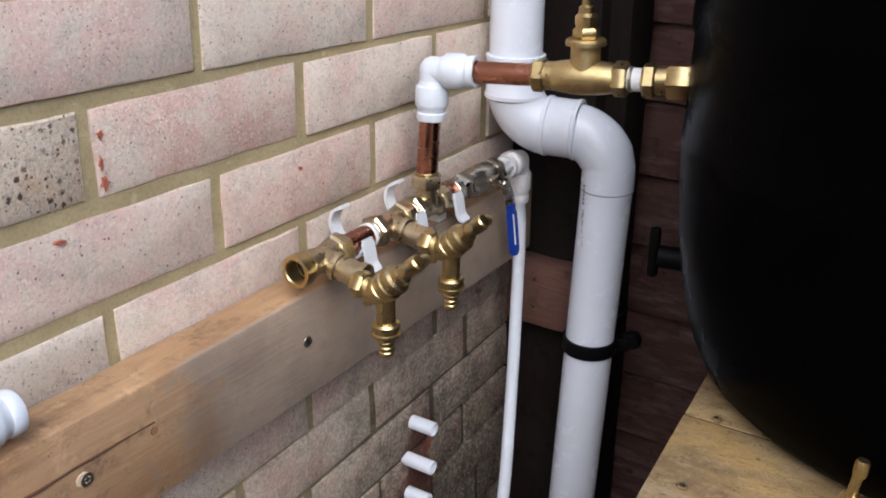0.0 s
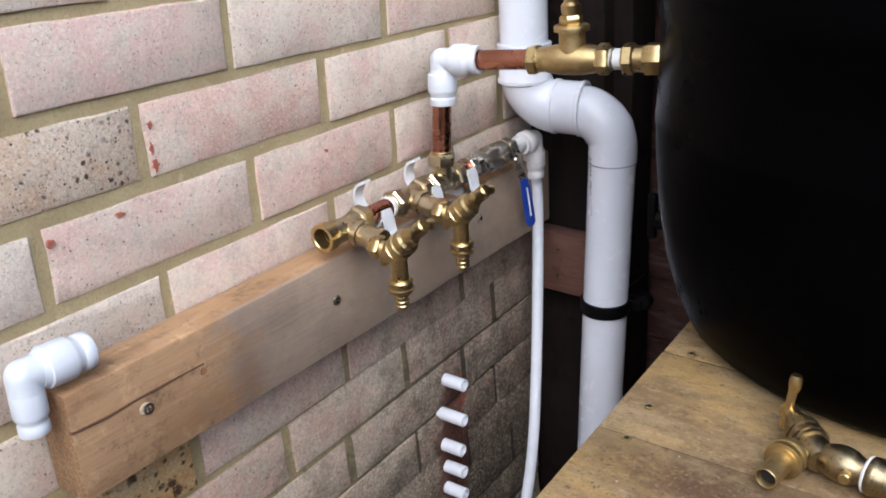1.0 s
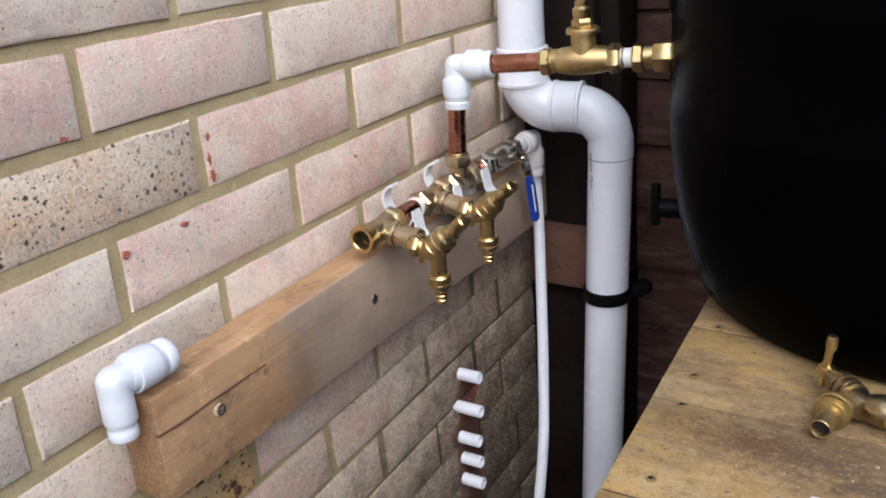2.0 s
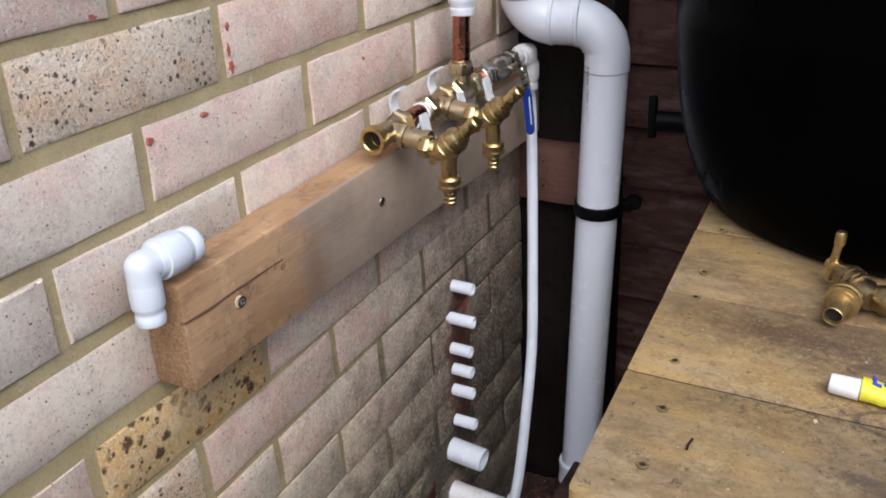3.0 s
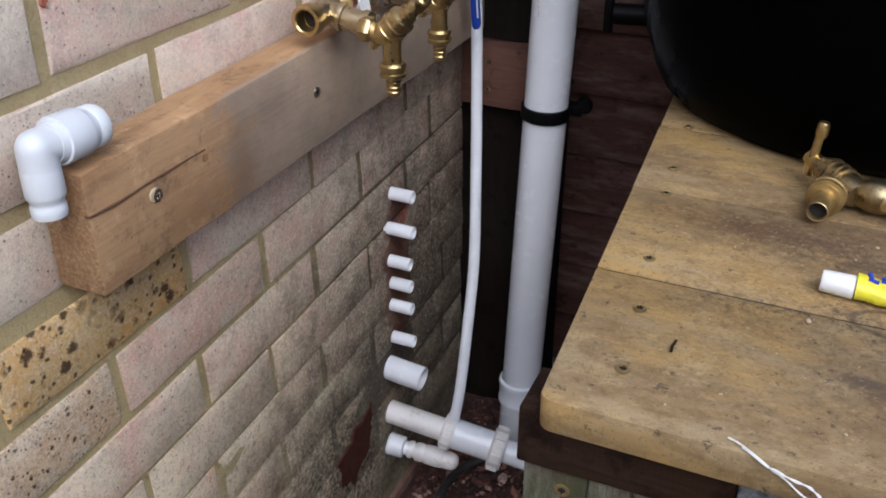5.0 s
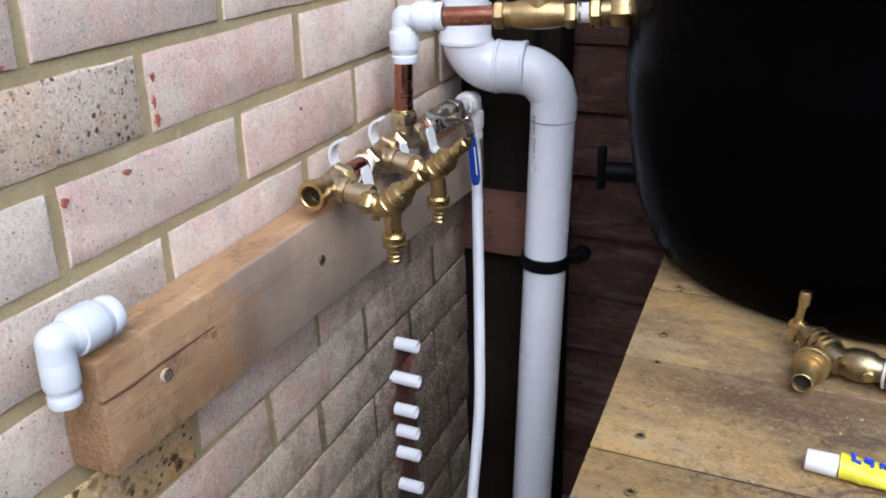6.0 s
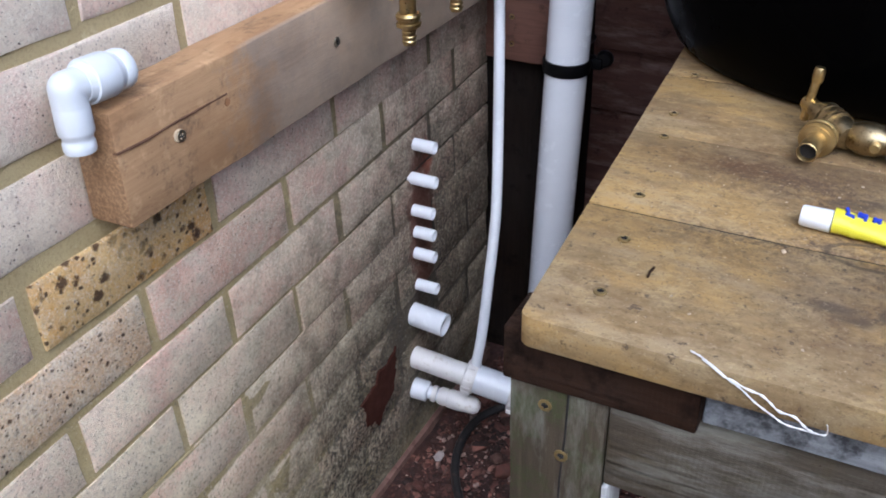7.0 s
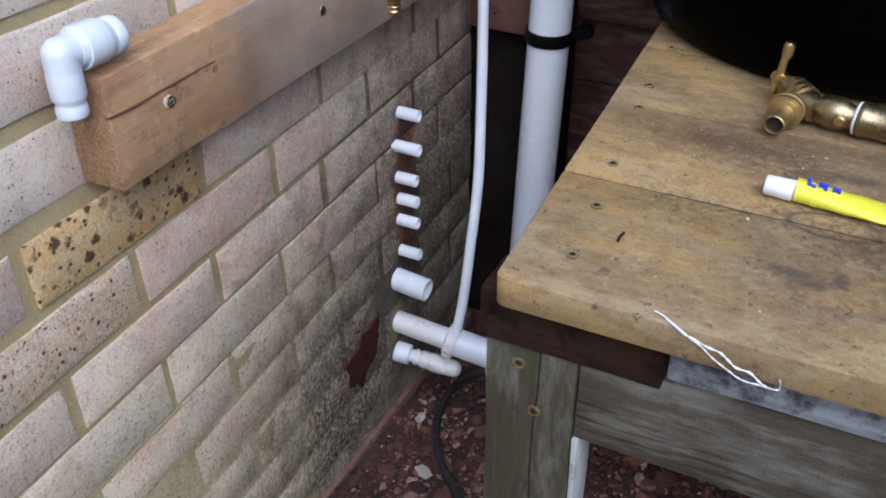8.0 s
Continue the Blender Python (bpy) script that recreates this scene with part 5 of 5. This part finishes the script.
# ---------------------------------------------------------------- black tank on the stand
TC = Vector((0.587, 0.582, top_z(0.582) + 0.0005))
tank = thing("water_tank", TC, "large black plastic water tank standing on the timber stand", "water tank")
part("body", lathe([(r_ * 1.075, h_) for r_, h_ in ((0, 0.0), (0.224, 0.0), (0.234, 0.003), (0.243, 0.012), (0.254, 0.035), (0.266, 0.075), (0.274, 0.12), (0.2790, 0.17), (0.2808, 0.20), (0.2818, 0.206), (0.2818, 0.212), (0.281, 0.218), (0.281, 0.30), (0.284, 0.308), (0.284, 0.325), (0.281, 0.333), (0.281, 0.42), (0.286, 0.43), (0.286, 0.46), (0.281, 0.47), (0.279, 0.72), (0.270, 0.80), (0.24, 0.85), (0.20, 0.865))], Matrix.Translation(TC) @ Matrix.Rotation(-math.atan(SLOPE), 4, "X"), 96), TANK_BLACK, tank, "black polyethylene shell")
part("lid", lathe([(0.205, 0.866), (0.212, 0.868), (0.212, 0.890), (0.205, 0.894), (0, 0.897)], Matrix.Translation(TC) @ Matrix.Rotation(-math.atan(SLOPE), 4, "X"), 64), TANK_BLACK, tank, "black screw lid")
tt = thing("tank_tap", (0.26, 0.62, 0.76), "black plastic tap low on the side of the tank", "tap")
part("stem", rod((0.31, 0.625, 0.768), (0.250, 0.62, 0.766), 0.0125), BLACK_PLASTIC, tt)
part("flange", rod((0.305, 0.625, 0.768), (0.292, 0.624, 0.768), 0.021), BLACK_PLASTIC, tt)
part("handle", box(0.238, 0.249, 0.614, 0.626, 0.742, 0.798, 0.003), BLACK_PLASTIC, tt)

# ---------------------------------------------------------------- fence in the corner
fence = thing("fence", (0.1, 0.87, 0.0), "dark red-brown stained timber fence of overlapping boards", "fence")
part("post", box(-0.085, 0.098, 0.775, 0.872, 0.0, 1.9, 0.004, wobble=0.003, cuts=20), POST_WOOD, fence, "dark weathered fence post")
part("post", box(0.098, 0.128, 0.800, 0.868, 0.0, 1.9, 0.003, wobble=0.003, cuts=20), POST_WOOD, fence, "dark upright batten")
zb = 0.035
k = 0
while zb < 1.85:
    mrot = Matrix.Translation((0.10, 0.908, zb)) @ Matrix.Rotation(radians(-5.5 + 0.6 * math.sin(k * 2.1)), 4, "X")
    part("board", box(0.0, 2.2, -0.007, 0.004, 0.0, 0.118, 0.002, m=mrot, wobble=0.003, cuts=26), FENCE_WOOD, fence)
    zb += 0.1035
    k += 1
rail = part("rail", box(-0.02, 0.135, 0.743, 0.7745, 0.574, 0.666, 0.003, wobble=0.0015, cuts=12), FENCE_RAIL, fence, "reddish timber rail across the post")
screw(rail, (0.041, 0.7425, 0.641), (0, -1, 0), 0.0042, BRASS)
screw(rail, (0.041, 0.7425, 0.600), (0, -1, 0), 0.0042, BRASS)

# ---------------------------------------------------------------- brass tap lying on the stand
z0 = top_z(0.25) + 0.001
bt = thing("brass_tap", (0.52, 0.27, z0), "tarnished brass hose tap with fittings lying on the planks", "tap")
zc = z0 + 0.0150
o = Vector((0.525, 0.243, zc))
dirn = Vector((-0.12, -0.98, 0.0)).normalized()
part("nozzle", lathe([(0.0095, -0.012), (0.0120, -0.007), (0.0120, -0.0035), (0.0146, -0.003), (0.0146, 0.000), (0.0134, 0.0004), (0.0134, 0.0036), (0.0146, 0.004), (0.0146, 0.0070), (0.0116, 0.0075), (0.0116, 0.0095), (0.0084, 0.0100), (0.0080, 0.034), (0.0074, 0.0345), (0.0069, 0.0335), (0.0067, 0.010), (0, 0.010)], along(o, o + dirn), 32), CAST_BRASS, bt, "open brass hose nozzle with a ridged collar")
# black disc gives the nozzle's inside its shade by colour
part("bore", lathe([(0.0068, 0.0), (0, 0.0003)], along(o + dirn * 0.029, o + dirn), 24), DARK_HOLE, bt, "black disc for the shade inside the nozzle")
bc_ = Vector((0.5385, 0.262, zc))
bw = Vector((-0.62, 0.78, 0.06)).normalized()
part("body", lathe([(0, -0.016), (0.0100, -0.014), (0.0122, -0.008), (0.0126, 0.000), (0.0122, 0.004), (0.0142, 0.0045), (0.0142, 0.0075), (0.0124, 0.008), (0.0124, 0.0105), (0.0142, 0.011), (0.0142, 0.0155), (0.0122, 0.016), (0.0122, 0.0185), (0.0138, 0.019), (0.0138, 0.0245), (0.0104, 0.025), (0.0100, 0.033), (0.0078, 0.0335), (0.0072, 0.040), (0.0052, 0.0405), (0.0048, 0.047), (0, 0.047)], along(bc_, bc_ + bw), 12), TARNISHED, bt, "ribbed tarnished brass body")
hk = bc_ + bw * 0.046
part("hub", rod(hk - bw * 0.008, hk + bw * 0.008, 0.0070, 0.0015), BRASS, bt)
hdl = part("handle", rod(hk + Vector((-0.004, -0.003, -0.013)), hk + Vector((0.001, 0.001, 0.027)), 0.0036, 0.0015), BRASS, bt, "upright brass tee handle")
part("knob", lathe([(0, 0), (0.0042, 0.001), (0.0050, 0.004), (0.0050, 0.011), (0.0040, 0.014), (0, 0.0145)], along(hk + Vector((0.0008, 0.0008, 0.020)), hk + Vector((0.003, 0.003, 0.06))), 18), BRASS, hdl)
sd = Vector((0.98, -0.17, 0.0)).normalized()
q = bc_ + Vector((0.002, -0.004, 0))
part("ball", lathe([(0, 0.000), (0.0100, 0.006), (0.0132, 0.014), (0.0140, 0.021), (0.0128, 0.029), (0.0100, 0.034), (0.0100, 0.040), (0, 0.040)], along(q, q + sd), 26), TARNISHED, bt)
part("drain_screw", rod(q + sd * 0.027 + Vector((0, -0.010, 0)), q + sd * 0.027 + Vector((0, -0.019, 0.001)), 0.0042), BRASS, bt)
part("tape_ring", rod(q + sd * 0.0385, q + sd * 0.041, 0.0140), TAPE_WHITE, bt, "white sealing tape")
part("coupler", lathe([(0, 0), (0.0138, 0), (0.0148, 0.002), (0.0148, 0.005), (0.0134, 0.007), (0.0134, 0.038), (0.0148, 0.040), (0.0148, 0.044), (0, 0.044)], along(q + sd * 0.041, q + sd * 0.2), 28), TARNISHED, bt, "dull brass coupler")
part("tape_ring", rod(q + sd * 0.084, q + sd * 0.087, 0.0150), TAPE_WHITE, bt, "white sealing tape")
part("nut", nut(q + sd * 0.086, q + sd * 0.106, 0.0165), PALE_BRASS, bt)
part("tail", rod(q + sd * 0.104, q + sd * 0.165, 0.0115), TARNISHED, bt)

# ---------------------------------------------------------------- glue tube
z0 = top_z(0.11) + 0.001
gt = thing("glue_tube", (0.56, 0.107, z0), "yellow squeezed glue tube with a white cap lying on the planks", "tube")
ta, tb = Vector((0.532, 0.104, z0 + 0.0104)), Vector((0.690, 0.104, z0 + 0.004))
td = (tb - ta).normalized()
part("cap", lathe([(0, 0), (0.0082, 0), (0.0094, 0.0015), (0.0102, 0.026), (0.0092, 0.027), (0, 0.027)], along(ta, tb), 24), CAP_WHITE, gt, "white ribbed cap")
bm = bmesh.new()
rings = []
side = Vector((-td.y, td.x, 0)).normalized()
for i in range(15):
    s = i / 14
    p = ta + td * (0.0275 + 0.125 * s)
    wv = 0.0125 + 0.0085 * s
    hv = 0.0098 * (1 - s) ** 0.8 + 0.0012
    zc = z0 + hv * (1.0 + 0.06 * math.sin(i * 2.2)) - 0.0003
    rings.append([bm.verts.new(Vector((p.x, p.y, zc)) + side * wv * math.cos(2 * math.pi * k / 20) + Vector((0, 0, hv * math.sin(2 * math.pi * k / 20) * (1 + 0.12 * noise.noise(Vector((i * 0.7, k * 0.5, 0))))))) for k in range(20)])
for a, c_ in zip(rings, rings[1:]):
    for k in range(20):
        bm.faces.new((a[k], a[(k + 1) % 20], c_[(k + 1) % 20], c_[k]))
bm.faces.new(rings[0][::-1])
bm.faces.new(rings[-1])
bmesh.ops.recalc_face_normals(bm, faces=bm.faces)
foil = part("foil_body", bm, YELLOW_TUBE, gt, "bright yellow printed foil")
mt = Matrix.Translation(Vector((ta.x + 0.036, ta.y, z0 + 0.0230))) @ Matrix((td, side, td.cross(side))).transposed().to_4x4() @ Matrix.Rotation(radians(5.0), 4, "Y")
marks = bmesh.new()
for x0, x1, y0, y1, a in ((0.0, 0.0025, -0.004, 0.006, 12), (0.0, 0.008, -0.0045, -0.002, 0), (0.010, 0.018, 0.003, 0.0055, 10), (0.010, 0.0125, -0.001, 0.004, 0), (0.010, 0.018, -0.0015, 0.0005, -14), (0.0155, 0.018, -0.0045, 0.0, 0), (0.022, 0.030, -0.001, 0.0012, 42), (0.022, 0.030, -0.001, 0.0012, -42)):
    cx, cy = (x0 + x1) / 2, (y0 + y1) / 2
    mm_ = mt @ Matrix.Translation((cx, cy, 0)) @ Matrix.Rotation(radians(a), 4, "Z")
    box(x0 - cx, x1 - cx, y0 - cy, y1 - cy, -0.0040, 0.0003 - 0.0012 * (abs(cy) > 0.003), 0, marks, m=mm_)
part("printed_mark", marks, BLUE_INK, foil, "blue printed marks")
gt.scale = (0.78, 0.78, 0.78)
gt.location = (0.555, 0.1095, z0)

# twisted white sealing tape hanging over the front edge
z0 = top_z(-0.085) + 0.001
ts = thing("tape_strand", (0.54, -0.09, z0), "twisted strand of white sealing tape over the plank's edge", "tape")
part("strand", sweep(spline([(0.505, -0.0795, z0 + 0.0008), (0.5115, -0.083, z0 + 0.0015), (0.518, -0.0872, z0 + 0.001), (0.5285, -0.0893, z0 - 0.004), (0.536, -0.0893, z0 - 0.008), (0.544, -0.0893, z0 - 0.0142), (0.553, -0.0893, z0 - 0.0193), (0.561, -0.0893, z0 - 0.0232), (0.571, -0.0893, z0 - 0.0234), (0.581, -0.0893, z0 - 0.0232), (0.5822, -0.0893, z0 - 0.0195), (0.5812, -0.0893, z0 - 0.0155)], 6), [0.00035 + 0.0003 * math.sin(k * 0.9) ** 2 for k in range(67)], 8, flat=0.5), TAPE_WHITE, ts)
part("strand", sweep(spline([(0.5285, -0.0897, z0 - 0.003), (0.539, -0.0902, z0 - 0.0062), (0.547, -0.0902, z0 - 0.0078), (0.552, -0.0900, z0 - 0.0115), (0.557, -0.0900, z0 - 0.0152), (0.565, -0.0900, z0 - 0.0160), (0.5705, -0.0897, z0 - 0.0205), (0.575, -0.0895, z0 - 0.0232)], 6), [0.00035 + 0.0005 * math.sin(k * 0.55 + 0.7) ** 2 for k in range(43)], 8, flat=0.45), TAPE_WHITE, ts)
part("flat_tape", sweep(spline([(0.513, -0.0842, z0 + 0.0012), (0.519, -0.0878, z0 + 0.0008), (0.527, -0.0897, z0 - 0.0028)], 6), 0.0008, 8, flat=0.35), TAPE_WHITE, ts)

# a nail-like splinter and white flecks on the planks
solo("splinter", sweep([(0.461, -0.012, z0 - 0.0028), (0.4605, -0.006, z0 - 0.003), (0.4612, 0.001, z0 - 0.0036)], 0.0009, 8), DARK_WOOD, (0.461, -0.006, z0), "dark wood splinter lying on the planks", "splinter")
rr = random.Random(9)
verts, faces = [], []
for i in range(300):
    tmp = bmesh.new()
    x, y = ((0.495, -0.042), (0.480, -0.027), (0.560, -0.050), (0.531, 0.061), (0.60, 0.030))[i] if i < 5 else (rr.gauss(0.55, 0.08), rr.gauss(0.12, 0.09))
    if not (-0.08 < y < 0.33 and x > 0.425 - 0.09 * (y + 0.0875)):
        tmp.free()
        continue
    s = rr.uniform(0.0003, 0.0008) if i > 14 else rr.uniform(0.0014, 0.0020)
    stone_mesh(tmp, (x, y, top_z(y) + 0.001 + s * 0.4), s, 400 + i)
    n = len(verts)
    tmp.verts.index_update()
    verts += [v.co.copy() for v in tmp.verts]
    faces += [[n + v.index for v in f.verts] for f in tmp.faces]
    tmp.free()
me = bpy.data.meshes.new("crumbs")
me.from_pydata(verts, [], faces)
me.materials.append(plain("pale_crumbs", (0.38, 0.30, 0.20), 0.9, vary=0.3, scale=300))
tagged(new("crumbs", me), "pale plaster and wood crumbs scattered on the planks", "crumbs", kind="stuff")

# ---------------------------------------------------------------- the wall's bricks
# upright joints that stray from the even bond
STRAY = {(5, 3): -0.004, (5, 5): 0.005, (6, 0): 0.0065, (6, 2): 0.0055, (6, 4): -0.0105, (6, 6): -0.034, (7, -1): 0.012, (7, 3): -0.011, (8, 0): 0.0145, (8, 2): -0.002, (9, 3): -0.013, (10, 0): 0.0245, (10, 2): 0.002, (11, 1): 0.014, (8, 6): -0.04, (1, 3): 0.006, (2, 2): 0.006, (4, 0): 0.004, (9, -1): 0.01}
for k in range(-26, 14):
    off = 0 if k % 2 == 0 else 1
    for mm in range(-28 + off, 8, 2):
        start = 0.1125 * mm + 0.0015 + STRAY.get((k, mm), 0.0)
        length = min(0.1125 * (mm + 2) + STRAY.get((k, mm + 2), 0.0) - (0.011 if k < 8 else 0.007), WALL_END) - start
        if length < 0.03:
            continue
        zlow = course(k, start)[0]
        if zlow < 0.005 or zlow > 2.9:
            continue
        rr = random.Random(k * 57 + mm * 131)
        kind = SPECIAL.get((k, mm)) or rr.choice("ppppbbb" if k < 9 else "ppbbbb")
        if -4 <= k <= 13 and mm >= -8:
            brick_at(k, mm, kind, start, length)
        else:
            far_bricks.append((kind, start, zlow, length))
for kind, material in KINDS.items():
    verts, faces = [], []
    for kd, start, zlow, length in far_bricks:
        if kd != kind:
            continue
        n = len(verts)
        for x in (-0.02, 0.0):
            for y in (start, start + length):
                for z in (zlow, zlow + BR_H):
                    verts.append((x, y, z))
        faces += [[n + i for i in f] for f in ((4, 6, 7, 5), (0, 4, 5, 1), (2, 3, 7, 6), (1, 5, 7, 3), (0, 2, 6, 4))]
    me = bpy.data.meshes.new("brickwork")
    me.from_pydata(verts, [], faces)
    me.materials.append(material)
    ob = new("brickwork", me)
    ob.parent = wall
    tagged(ob, kind="stuff")
